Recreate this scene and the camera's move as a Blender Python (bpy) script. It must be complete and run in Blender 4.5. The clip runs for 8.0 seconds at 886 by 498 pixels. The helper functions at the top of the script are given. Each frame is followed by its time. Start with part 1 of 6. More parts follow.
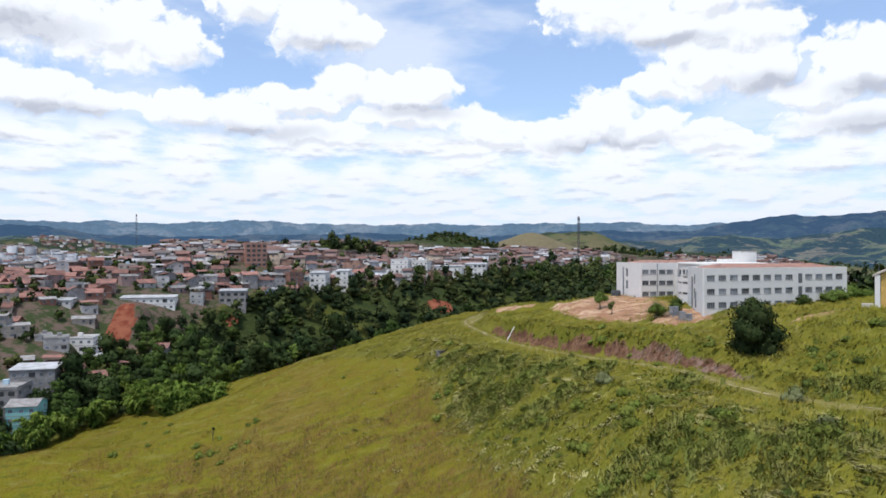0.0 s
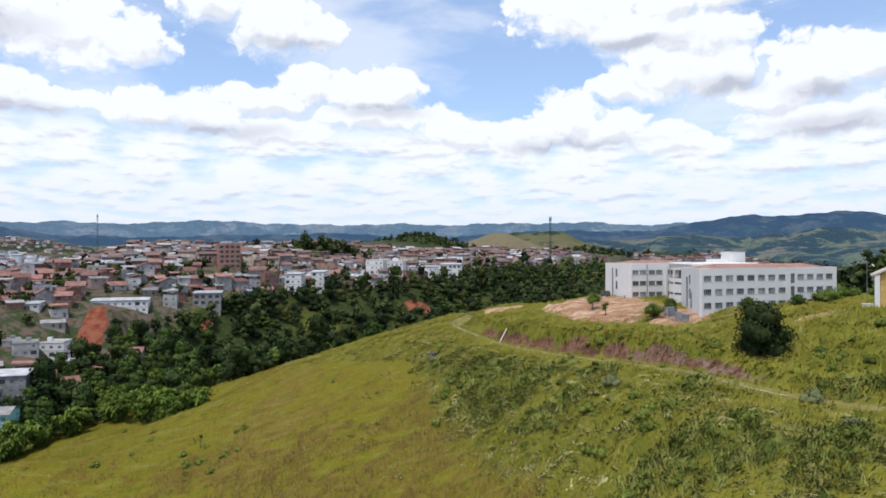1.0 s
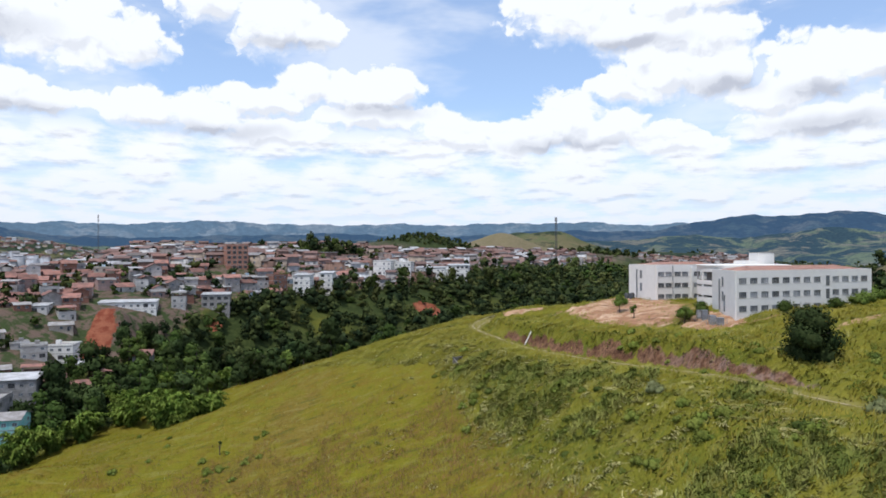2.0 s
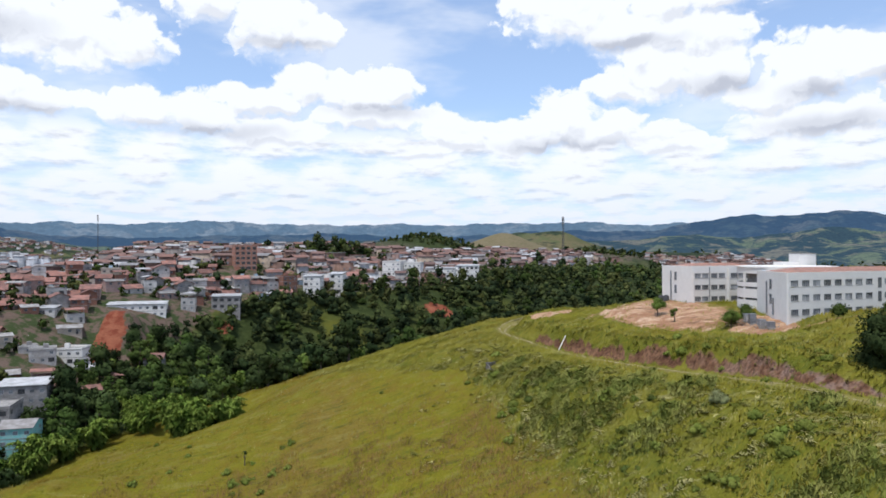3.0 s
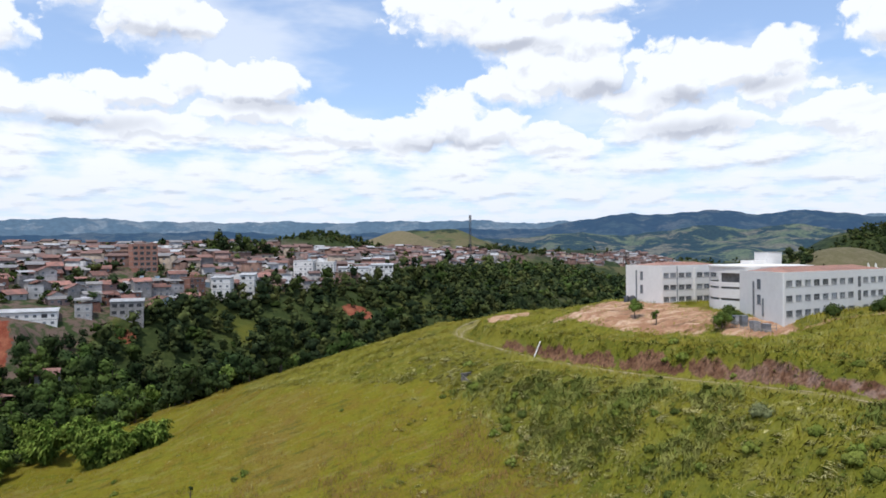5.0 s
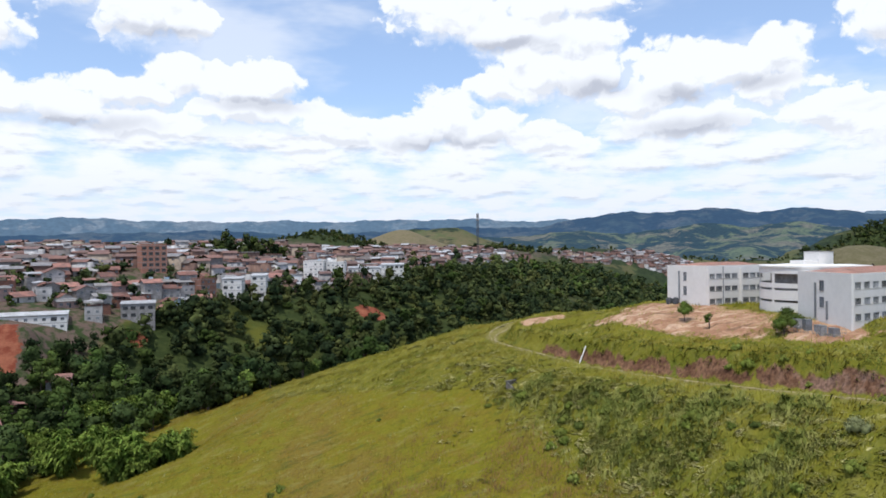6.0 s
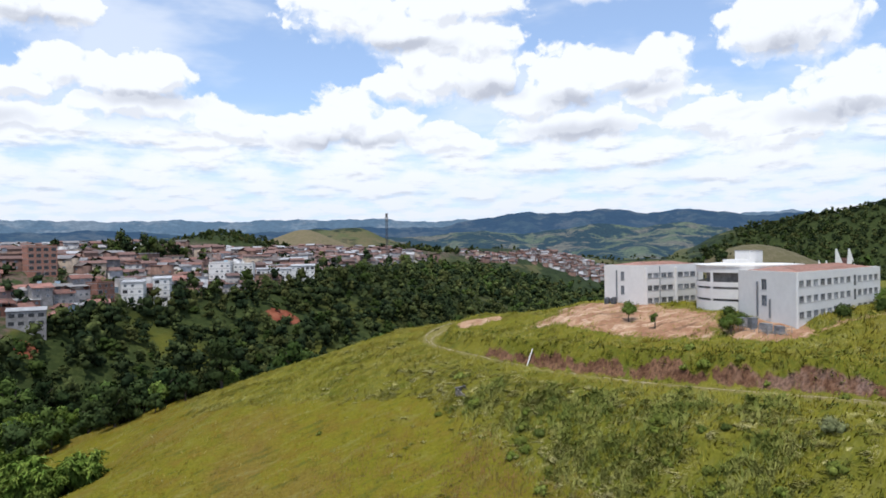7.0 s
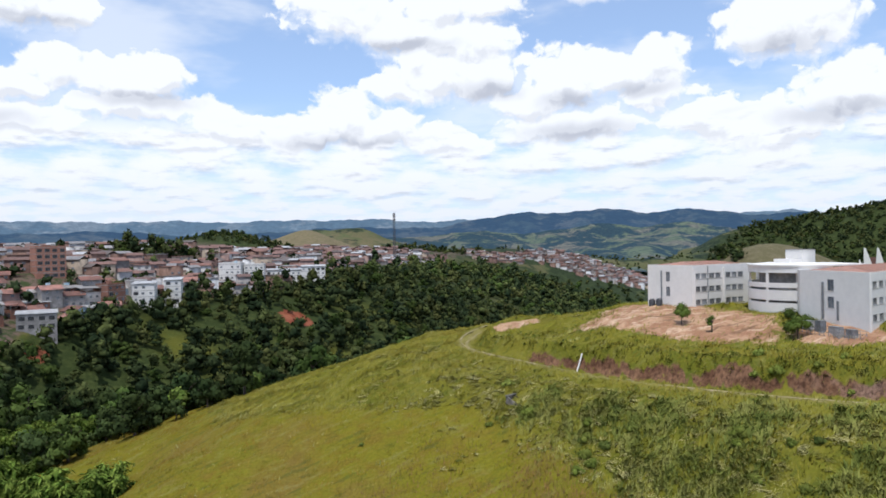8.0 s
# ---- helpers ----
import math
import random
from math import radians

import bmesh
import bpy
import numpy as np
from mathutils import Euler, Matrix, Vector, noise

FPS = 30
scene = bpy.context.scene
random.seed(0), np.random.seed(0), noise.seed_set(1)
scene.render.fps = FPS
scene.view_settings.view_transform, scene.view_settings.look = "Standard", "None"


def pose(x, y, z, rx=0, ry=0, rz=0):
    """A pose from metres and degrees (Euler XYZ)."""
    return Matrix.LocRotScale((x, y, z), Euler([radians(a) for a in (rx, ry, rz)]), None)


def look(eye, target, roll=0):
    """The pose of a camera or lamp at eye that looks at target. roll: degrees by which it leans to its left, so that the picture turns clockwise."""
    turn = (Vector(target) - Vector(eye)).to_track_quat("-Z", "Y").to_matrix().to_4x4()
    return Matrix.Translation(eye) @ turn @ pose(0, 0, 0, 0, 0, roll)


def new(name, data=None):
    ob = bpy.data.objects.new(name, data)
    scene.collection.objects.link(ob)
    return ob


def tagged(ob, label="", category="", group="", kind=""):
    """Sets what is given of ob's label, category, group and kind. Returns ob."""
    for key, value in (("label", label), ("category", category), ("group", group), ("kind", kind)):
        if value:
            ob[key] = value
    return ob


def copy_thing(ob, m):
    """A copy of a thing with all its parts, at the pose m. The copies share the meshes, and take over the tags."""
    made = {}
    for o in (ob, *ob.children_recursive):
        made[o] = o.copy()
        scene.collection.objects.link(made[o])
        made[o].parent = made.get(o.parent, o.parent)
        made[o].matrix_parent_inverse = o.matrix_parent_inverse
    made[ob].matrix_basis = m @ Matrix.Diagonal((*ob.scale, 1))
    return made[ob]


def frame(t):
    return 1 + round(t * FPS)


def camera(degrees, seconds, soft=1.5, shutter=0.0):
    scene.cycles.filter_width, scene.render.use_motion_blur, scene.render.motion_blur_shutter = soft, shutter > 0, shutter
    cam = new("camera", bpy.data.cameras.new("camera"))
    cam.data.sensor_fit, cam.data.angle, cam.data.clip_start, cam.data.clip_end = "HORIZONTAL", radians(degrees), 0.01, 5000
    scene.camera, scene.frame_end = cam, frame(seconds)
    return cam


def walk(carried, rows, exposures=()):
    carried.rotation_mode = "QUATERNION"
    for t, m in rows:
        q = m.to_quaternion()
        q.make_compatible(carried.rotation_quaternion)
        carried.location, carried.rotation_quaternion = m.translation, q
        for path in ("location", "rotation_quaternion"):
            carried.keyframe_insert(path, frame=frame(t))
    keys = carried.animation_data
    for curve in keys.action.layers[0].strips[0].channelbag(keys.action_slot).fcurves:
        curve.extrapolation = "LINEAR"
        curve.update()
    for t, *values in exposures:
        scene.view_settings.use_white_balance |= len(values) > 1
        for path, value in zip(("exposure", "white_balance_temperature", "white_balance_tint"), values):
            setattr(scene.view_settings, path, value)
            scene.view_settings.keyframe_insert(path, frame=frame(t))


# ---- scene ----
cam = camera(63.5, 8.0, soft=1.7)
METRES, EYE, TILT, LEAN, TURN = 95.0, 14.5, 0.3, 0.0, 0.0
ROWS = [
    (0, 0, 0, 0, 0, 0, 0),
    (0.1, -0.0088, 0.0017, 0.0005, -1.9, 0.002, 0.02),
    (0.2, -0.0175, 0.0034, 0.0009, -2.6, 0.004, 0.04),
    (0.3, -0.0263, 0.0051, 0.0014, -2.74, 0.006, 0.06),
    (0.5, -0.0438, 0.0085, 0.0023, -2.74, 0.01, 0.1),
    (1, -0.0783, 0.0304, 0.003, -2.78, 0, 0.15),
    (1.5, -0.1097, 0.0533, 0.0047, -2.83, 0.01, 0.17),
    (3, -0.2359, 0.1654, 0.0101, -3.07, 0.01, 0.22),
    (3.5, -0.2859, 0.2152, 0.011, -3.2, -0.03, 0.24),
    (3.6, -0.296, 0.2241, 0.0116, -3.2, -0.04, 0.262),
    (3.7, -0.3061, 0.2331, 0.0122, -5.2, -0.05, 0.284),
    (3.8, -0.3162, 0.242, 0.0127, -10.6, -0.06, 0.306),
    (3.9, -0.3263, 0.251, 0.0133, -12, -0.07, 0.328),
    (4, -0.3364, 0.2599, 0.0139, -12.03, -0.08, 0.35),
    (4.5, -0.382, 0.3154, 0.0145, -12.06, -0.14, 0.37),
    (6, -0.5107, 0.4876, 0.0216, -12.31, -0.32, 0.58),
    (6.4, -0.5378, 0.5359, 0.0216, -12.4, -0.336, 0.644),
    (6.5, -0.5446, 0.548, 0.0216, -13.31, -0.34, 0.66),
    (6.6, -0.5536, 0.5589, 0.0218, -18, -0.352, 0.674),
    (6.7, -0.5626, 0.5698, 0.022, -20.15, -0.364, 0.688),
    (6.8, -0.5715, 0.5807, 0.0223, -20.3, -0.376, 0.702),
    (7, -0.5895, 0.6025, 0.0227, -20.36, -0.4, 0.73),
    (7.5, -0.6243, 0.6638, 0.0218, -20.44, -0.39, 0.8),
    (8, -0.657, 0.726, 0.0219, -20.51, -0.38, 0.85),
]
walk(cam, [(t, pose(0, 0, EYE, TILT, LEAN, TURN) @ pose(METRES * x, METRES * y, METRES * z, 90 + pitch, roll, yaw)) for t, x, y, z, yaw, pitch, roll in ROWS],
     exposures=[(0.0, 0.12, 6150, 10), (8.0, 0.12, 6150, 10)])

# ---- world, sun, exposure ----
SUN = Vector((-0.20, -0.29, 0.935)).normalized()

# cumulus heaps: azimuth and height in degrees, half widths in degrees
HEAPS = [
    (-30.5, 17.0, 5.6, 3.2), (-25.0, 15.6, 6.0, 2.3), (-20.5, 15.2, 2.4, 1.5), (-15.2, 18.6, 2.6, 1.5), (-10.2, 17.6, 3.4, 2.4), (-6.8, 16.6, 2.0, 1.3),
    (-7.6, 12.9, 1.9, 1.6), (-3.6, 12.5, 4.6, 1.5), (-0.8, 12.9, 1.6, 1.4), (-11.0, 11.7, 4.2, 1.0), (-3.0, 10.9, 4.6, 1.2),
    (-30.0, 11.2, 4.2, 1.7), (-26.5, 10.4, 3.4, 1.2), (-20.0, 10.6, 3.0, 1.3), (-15.5, 10.3, 3.6, 1.5), (-10.0, 9.4, 4.4, 1.1),
    (2.6, 9.7, 2.2, 1.2), (4.6, 9.2, 3.2, 1.1), (0.8, 8.4, 4.0, 0.9), (9.6, 8.9, 4.4, 1.2), (13.0, 10.3, 2.9, 1.9), (15.8, 9.6, 3.2, 1.4), (20.0, 8.5, 3.6, 1.1),
    (17.0, 12.5, 2.2, 1.1), (20.4, 13.4, 4.0, 2.0), (20.6, 16.0, 3.4, 1.7), (23.0, 16.4, 3.2, 1.9), (18.6, 14.8, 2.0, 1.3), (11.2, 18.9, 3.0, 1.3), (24.0, 13.6, 3.0, 2.2), (13.0, 18.6, 4.4, 2.2), (17.6, 16.8, 3.8, 1.6), (20.0, 18.6, 3.4, 1.6), (24.0, 18.6, 3.0, 1.1),
    (27.4, 11.2, 3.0, 1.2), (30.6, 12.6, 3.3, 2.4), (34.4, 12.9, 3.4, 1.4), (37.6, 13.6, 2.2, 1.5), (31.0, 9.4, 5.6, 1.3), (36.6, 11.4, 3.2, 1.3),
    (40.5, 9.3, 3.2, 1.4), (45.0, 15.4, 3.0, 2.1), (48.2, 16.0, 2.6, 2.9), (50.5, 10.6, 3.6, 2.2), (46.0, 8.4, 4.2, 1.6),
    (-40.0, 13.0, 5.0, 2.4), (60.0, 14.0, 6.0, 3.0), (33.0, 19.5, 4.0, 0.9),
]
# their grey undersides
BASES = [(-30.5, 15.4, 5.0, 1.2), (-15.0, 9.3, 6.0, 0.7), (12.6, 8.3, 5.0, 0.6), (24.5, 12.2, 2.6, 0.8), (31.0, 11.2, 3.0, 0.7), (31.5, 8.9, 5.0, 0.8),
         (46.0, 13.9, 3.4, 0.9), (-2.0, 11.2, 4.0, 0.7), (49.0, 9.0, 4.0, 0.9), (-29.0, 9.9, 5.0, 0.6), (17.0, 15.8, 5.0, 0.6), (-10.0, 15.9, 4.0, 0.6), (36.6, 11.8, 2.6, 0.6)]


class Nodes:
    """Short calls for a node tree."""

    def __init__(self, tree):
        self.tree = tree

    def add(self, node, **values):
        n = self.tree.nodes.new(node)
        for key, v in values.items():
            if key == "op":
                n.operation = v
            elif key == "blend":
                n.blend_type = v
            elif key == "kind":
                n.data_type = v
        return n

    def plug(self, socket, v):
        if isinstance(v, bpy.types.NodeSocket):
            self.tree.links.new(v, socket)
        elif v is not None:
            socket.default_value = v

    def math(self, op, a, b=None, c=None, clamp=False):
        n = self.add("ShaderNodeMath", op=op)
        n.use_clamp = clamp
        for k, v in enumerate((a, b, c)):
            self.plug(n.inputs[k], v)
        return n.outputs[0]

    def vec(self, op, a, b=None, out=0):
        n = self.add("ShaderNodeVectorMath", op=op)
        self.plug(n.inputs[0], a)
        self.plug(n.inputs[1], b)
        return n.outputs[out]

    def noise(self, vector, scale, detail=4.0, rough=0.55, out=0):
        n = self.add("ShaderNodeTexNoise")
        self.plug(n.inputs["Vector"], vector)
        n.inputs["Scale"].default_value = scale
        n.inputs["Detail"].default_value = detail
        n.inputs["Roughness"].default_value = rough
        return n.outputs[out]

    def ramp(self, v, lo, hi, smooth=True):
        n = self.add("ShaderNodeMapRange")
        n.interpolation_type = "SMOOTHSTEP" if smooth else "LINEAR"
        self.plug(n.inputs[0], v)
        n.inputs[1].default_value, n.inputs[2].default_value = lo, hi
        return n.outputs[0]

    def mix(self, f, a, b, blend="MIX"):
        n = self.add("ShaderNodeMix", kind="RGBA", blend=blend)
        self.plug(n.inputs[0], f)
        self.plug(n.inputs[6], rgb(a))
        self.plug(n.inputs[7], rgb(b))
        return n.outputs[2]


def rgb(c):
    return (*c, 1.0) if isinstance(c, tuple) and len(c) == 3 else c


def make_world():
    world = bpy.data.worlds.new("sky")
    scene.world = world
    world.use_nodes = True
    world.node_tree.nodes.clear()
    n = Nodes(world.node_tree)
    way = n.add("ShaderNodeTexCoord").outputs["Generated"]
    sep = n.add("ShaderNodeSeparateXYZ")
    n.plug(sep.inputs[0], way)
    az = n.math("MULTIPLY", n.math("ARCTAN2", sep.outputs[0], sep.outputs[1]), 180 / math.pi)
    el = n.math("MULTIPLY", n.math("ARCSINE", sep.outputs[2]), 180 / math.pi)
    flat = n.add("ShaderNodeCombineXYZ")
    n.plug(flat.inputs[0], az), n.plug(flat.inputs[1], el)
    p = flat.outputs[0]
    def drift(at, scale, detail=3.0, rough=0.5, out=0):
        t = n.noise(at, scale, detail, rough, out)
        t.node.noise_dimensions = "2D"
        return t

    # a slow wander of the heaps' outlines
    wander = n.vec("MULTIPLY", n.vec("SUBTRACT", drift(p, 0.33, 2.0, 0.5, 1), (0.5, 0.5, 0.5)), (1.8, 1.1, 0.0))
    crinkle = n.vec("MULTIPLY", n.vec("SUBTRACT", drift(p, 1.5, 3.0, 0.55, 1), (0.5, 0.5, 0.5)), (0.9, 0.6, 0.0))
    q = n.vec("ADD", p, wander)

    def union(rows, at, skew, grow=1.0):
        top = None
        for a, e, rx, ry in rows:
            d = n.vec("MULTIPLY", n.vec("SUBTRACT", at, (a, e, 0)), (1 / (rx * grow), 1 / (ry * grow), 0))
            f = n.math("SUBTRACT", 1.0, n.vec("LENGTH", d, out=1))
            top = f if top is None else n.math("SMOOTH_MAX", top, f, skew)
        return top

    def rounds(at, scale, smooth=0.5):
        """Round billows, 1 in their middles."""
        v = n.add("ShaderNodeTexVoronoi")
        v.voronoi_dimensions, v.feature = "2D", "SMOOTH_F1"
        v.inputs["Scale"].default_value, v.inputs["Smoothness"].default_value = scale, smooth
        n.plug(v.inputs["Vector"], at)
        return n.math("SUBTRACT", 0.75, v.outputs[0])

    def billows(at):
        at = n.vec("MULTIPLY", n.vec("ADD", at, crinkle), (1.0, 1.3, 1.0))
        big = n.math("MULTIPLY", rounds(at, 0.40), 0.42)
        small = n.math("MULTIPLY_ADD", rounds(at, 0.95), 0.26, n.math("MULTIPLY", rounds(at, 2.3, 0.4), 0.11))
        return n.math("ADD", big, small)

    def heaped(up):
        at = q if not up else n.vec("ADD", q, (-0.35 * up, up, 0))
        return n.math("ADD", union(HEAPS, at, 0.18, 1.16), billows(at))

    heap, heap_above = heaped(0.0), heaped(0.75)
    wisp = n.math("MULTIPLY", n.math("SUBTRACT", drift(q, 1.1, 6.0, 0.62), 0.5), 0.36)
    # the sunlit tops stand out sharply, the undersides fade into the air
    falling = n.ramp(n.math("SUBTRACT", heap_above, heap), -0.12, 0.22)
    cover = n.math("MAXIMUM", n.math("MULTIPLY", n.ramp(n.math("MULTIPLY_ADD", wisp, 0.5, heap), 0.10, 0.30), n.math("SUBTRACT", 1.0, falling)),
                   n.math("MULTIPLY", n.ramp(n.math("ADD", heap, wisp), 0.05, 0.75), falling))
    cover = n.math("MAXIMUM", cover, n.ramp(heap, 0.35, 0.62))

    # small flat clouds towards the horizon, smaller the lower they stand
    def rows_of_cloud(at):
        bent = n.vec("ADD", at, n.vec("MULTIPLY", crinkle, (0.9, 0.45, 0.0)))
        wide = n.math("MULTIPLY_ADD", rounds(n.vec("MULTIPLY", bent, (0.26, 0.55, 1.0)), 1.0, 0.7), 0.6, drift(n.vec("MULTIPLY", at, (0.17, 0.62, 1)), 1.0, 6.0, 0.6))
        small = n.math("MULTIPLY_ADD", rounds(n.vec("MULTIPLY", bent, (0.42, 1.5, 1.0)), 1.0, 0.7), 0.5, drift(n.vec("MULTIPLY", at, (0.30, 1.6, 1)), 1.0, 6.0, 0.6))
        f = n.ramp(el, 6.4, 3.0)
        return n.math("ADD", n.math("MULTIPLY", wide, n.math("SUBTRACT", 1.0, f)), n.math("MULTIPLY", small, f))

    deck, deck_above = rows_of_cloud(p), rows_of_cloud(n.vec("ADD", p, (-0.1, 0.36, 0)))
    low = n.math("MULTIPLY", n.ramp(deck, 0.34, 0.80), n.ramp(el, 11.5, 8.4))
    # a thin veil high up
    veil = n.math("MULTIPLY", n.ramp(drift(n.vec("MULTIPLY", p, (0.05, 0.16, 1)), 1.0, 5.0, 0.55), 0.40, 0.66), 0.55)
    cloud = n.math("MAXIMUM", n.math("MAXIMUM", cover, low), veil)
    under = n.ramp(n.math("MULTIPLY_ADD", wisp, 0.8, union(BASES, q, 0.15)), -0.35, 0.75)
    fold = n.math("MULTIPLY", n.ramp(n.math("SUBTRACT", heap_above, heap), 0.02, 0.42), n.ramp(heap, 0.15, 0.55))
    shade = n.math("MULTIPLY_ADD", under, 0.52, n.math("MULTIPLY", fold, 0.34))
    shade = n.math("MULTIPLY", shade, n.ramp(heap, 0.05, 0.6))
    belly = n.math("MULTIPLY", n.ramp(n.math("SUBTRACT", deck_above, deck), 0.0, 0.30), n.ramp(el, 10.5, 7.5))
    belly = n.math("MULTIPLY", belly, n.ramp(el, 1.8, 4.6))
    shade = n.math("MAXIMUM", shade, n.math("MULTIPLY", belly, 0.72), clamp=True)
    white = n.mix(shade, (0.92, 0.93, 0.95), (0.46, 0.48, 0.55))
    white = n.mix(n.math("MULTIPLY", n.ramp(el, 8.0, 2.0), 0.8), white, n.mix(shade, (0.78, 0.81, 0.87), (0.55, 0.58, 0.65)))
    sky = n.add("ShaderNodeTexSky")
    sky.sky_type, sky.sun_disc = "NISHITA", False
    sky.sun_elevation, sky.sun_rotation = math.asin(SUN.z), math.atan2(SUN.x, SUN.y)
    sky.altitude, sky.air_density, sky.dust_density = 400, 1.0, 0.6
    blue = n.mix(1.0, sky.outputs[0], (0.15, 0.155, 0.165), blend="MULTIPLY")
    pale = n.mix(n.math("ADD", n.math("MULTIPLY", n.ramp(el, 12.0, 0.0), 0.6), 0.25), blue, (0.62, 0.74, 0.93))
    colour = n.mix(cloud, pale, white)
    back = n.add("ShaderNodeBackground")
    n.plug(back.inputs[0], colour)
    back.inputs[1].default_value = 1.0
    out = n.add("ShaderNodeOutputWorld")
    n.tree.links.new(back.outputs[0], out.inputs[0])


make_world()
sun = new("sun", bpy.data.lights.new("sun", "SUN"))
sun.data.energy, sun.data.angle, sun.data.color = 3.2, radians(0.6), (1.0, 0.96, 0.90)
sun.matrix_world = look(SUN * 100, (0, 0, 0))


# ---- the make of materials ----
def material(name, a, b, scale=1.0, detail=5.0, rough=0.85, bump=0.0, bump_scale=None, fine=None, each=0.0, metal=0.0, island=0.0, grain=0.13):
    """Two tones mixed by noise in metres, with finer grain, bump, and a change of tone from object to object."""
    m = bpy.data.materials.new(name)
    m.use_nodes = True
    n = Nodes(m.node_tree)
    bsdf = m.node_tree.nodes["Principled BSDF"]
    at = n.add("ShaderNodeNewGeometry").outputs["Position"]
    f = n.ramp(n.noise(at, scale, detail, 0.6), 0.36, 0.64)
    c = n.mix(f, a, b)
    if fine:
        g = n.ramp(n.noise(at, fine, 3.0, 0.6), 0.3, 0.7)
        c = n.mix(1.0, c, n.mix(g, (1 - grain,) * 3, (1 + grain,) * 3), blend="MULTIPLY")
    if each:
        r = n.add("ShaderNodeObjectInfo").outputs["Random"]
        c = n.mix(1.0, c, n.mix(r, (1 - each,) * 3, (1 + each,) * 3), blend="MULTIPLY")
    if island:
        r = n.add("ShaderNodeNewGeometry").outputs["Random Per Island"]
        c = n.mix(1.0, c, n.mix(r, (1 - island,) * 3, (1 + island,) * 3), blend="MULTIPLY")
    n.plug(bsdf.inputs["Base Color"], c)
    bsdf.inputs["Roughness"].default_value = rough
    bsdf.inputs["Metallic"].default_value = metal
    bsdf.inputs["Specular IOR Level"].default_value = 0.25
    if bump:
        b_node = n.add("ShaderNodeBump")
        b_node.inputs["Strength"].default_value = 0.8
        b_node.inputs["Distance"].default_value = bump
        n.plug(b_node.inputs["Height"], n.noise(at, bump_scale or scale * 4, 4.0, 0.6))
        n.plug(bsdf.inputs["Normal"], b_node.outputs[0])
    return m


# ---- the ground ----
def smoothstep(a, b, x):
    t = np.clip((x - a) / (b - a), 0, 1)
    return t * t * (3 - 2 * t)


def smax(a, b, k):
    return 0.5 * (a + b + np.sqrt((a - b) ** 2 + k * k))


def softplus(x, k):
    return 0.5 * (x + np.sqrt(x * x + k * k))


# the dirt track along the hillside, from south to north
TRACK = [(140, 62, -1.0), (95, 76, -3.5), (64, 90, -5.6), (50.6, 104, -6.2), (43.5, 133, -7.0), (36.5, 155, -8.6), (27, 177, -9.9), (18.6, 195, -10.2),
         (12.5, 215, -10.0), (8.5, 235, -9.6), (10, 248, -8.8), (19, 258, -7.0), (34, 268, -5.5)]


def smoothed(line, n=3):
    """A smooth line through the points."""
    p = np.array([line[0]] + line + [line[-1]], float)
    out = []
    for a, b, c, d in zip(p[:-3], p[1:-2], p[2:-1], p[3:]):
        for t in np.arange(n) / n:
            out.append(tuple(0.5 * (2 * b + (c - a) * t + (2 * a - 5 * b + 4 * c - d) * t ** 2 + (3 * b - a - 3 * c + d) * t ** 3)))
    return out + [tuple(p[-1])]


TRACK = smoothed(TRACK)
# the stream at the bottom of the valley
STREAM = [(-220, -100, 0), (-172, 120, 0), (-138, 205, 0), (-95, 290, 0), (-70, 345, 0), (0, 385, 0), (100, 450, 0), (260, 640, 0), (500, 900, 0), (1200, 1500, 0)]


def beside(line, x, y):
    """The signed distance from a line in plan (right of its way positive), its height there and the way along it."""
    x, y = np.asarray(x, float), np.asarray(y, float)
    best, side, height, along = np.full(x.shape, 1e9), np.zeros(x.shape), np.zeros(x.shape), np.zeros(x.shape)
    run = 0.0
    for (ax, ay, az), (bx, by, bz) in zip(line[:-1], line[1:]):
        dx, dy = bx - ax, by - ay
        length = math.hypot(dx, dy)
        t = np.clip(((x - ax) * dx + (y - ay) * dy) / length ** 2, 0, 1)
        d = np.hypot(x - ax - t * dx, y - ay - t * dy)
        near = d < best
        best = np.where(near, d, best)
        side = np.where(near, np.sign(dy * (x - ax) - dx * (y - ay)), side)
        height = np.where(near, az + t * (bz - az), height)
        along = np.where(near, run + t * length, along)
        run += length
    return best * np.where(side == 0, 1, side), height, along


def waves(x, y, size, seed):
    """Smooth rolling noise of about that size in metres, -1 to 1."""
    r = np.random.RandomState(seed)
    total = np.zeros(np.shape(x))
    for k in range(7):
        a, ph, f = r.uniform(0, 2 * math.pi), r.uniform(0, 2 * math.pi), r.uniform(0.6, 1.7) * 2 * math.pi / size
        total = total + np.sin((x * math.cos(a) + y * math.sin(a)) * f + ph)
    return total / 4


def valley_off(x, y):
    """Metres from the stream towards the town; steeper below the landslip."""
    v = -beside(STREAM, x, y)[0]
    west = smoothstep(-60, -115, x)
    return v * (1 + west * (np.interp(y, [260, 310, 350, 380], [0.8, 0.85, 1.0, 1.35]) - 1))


def plateau(x, y):
    z = 0.045 * (x - 61) - np.where(y < 168, 0.06, 0.02) * (y - 168)
    return np.clip(z, -4, 7)


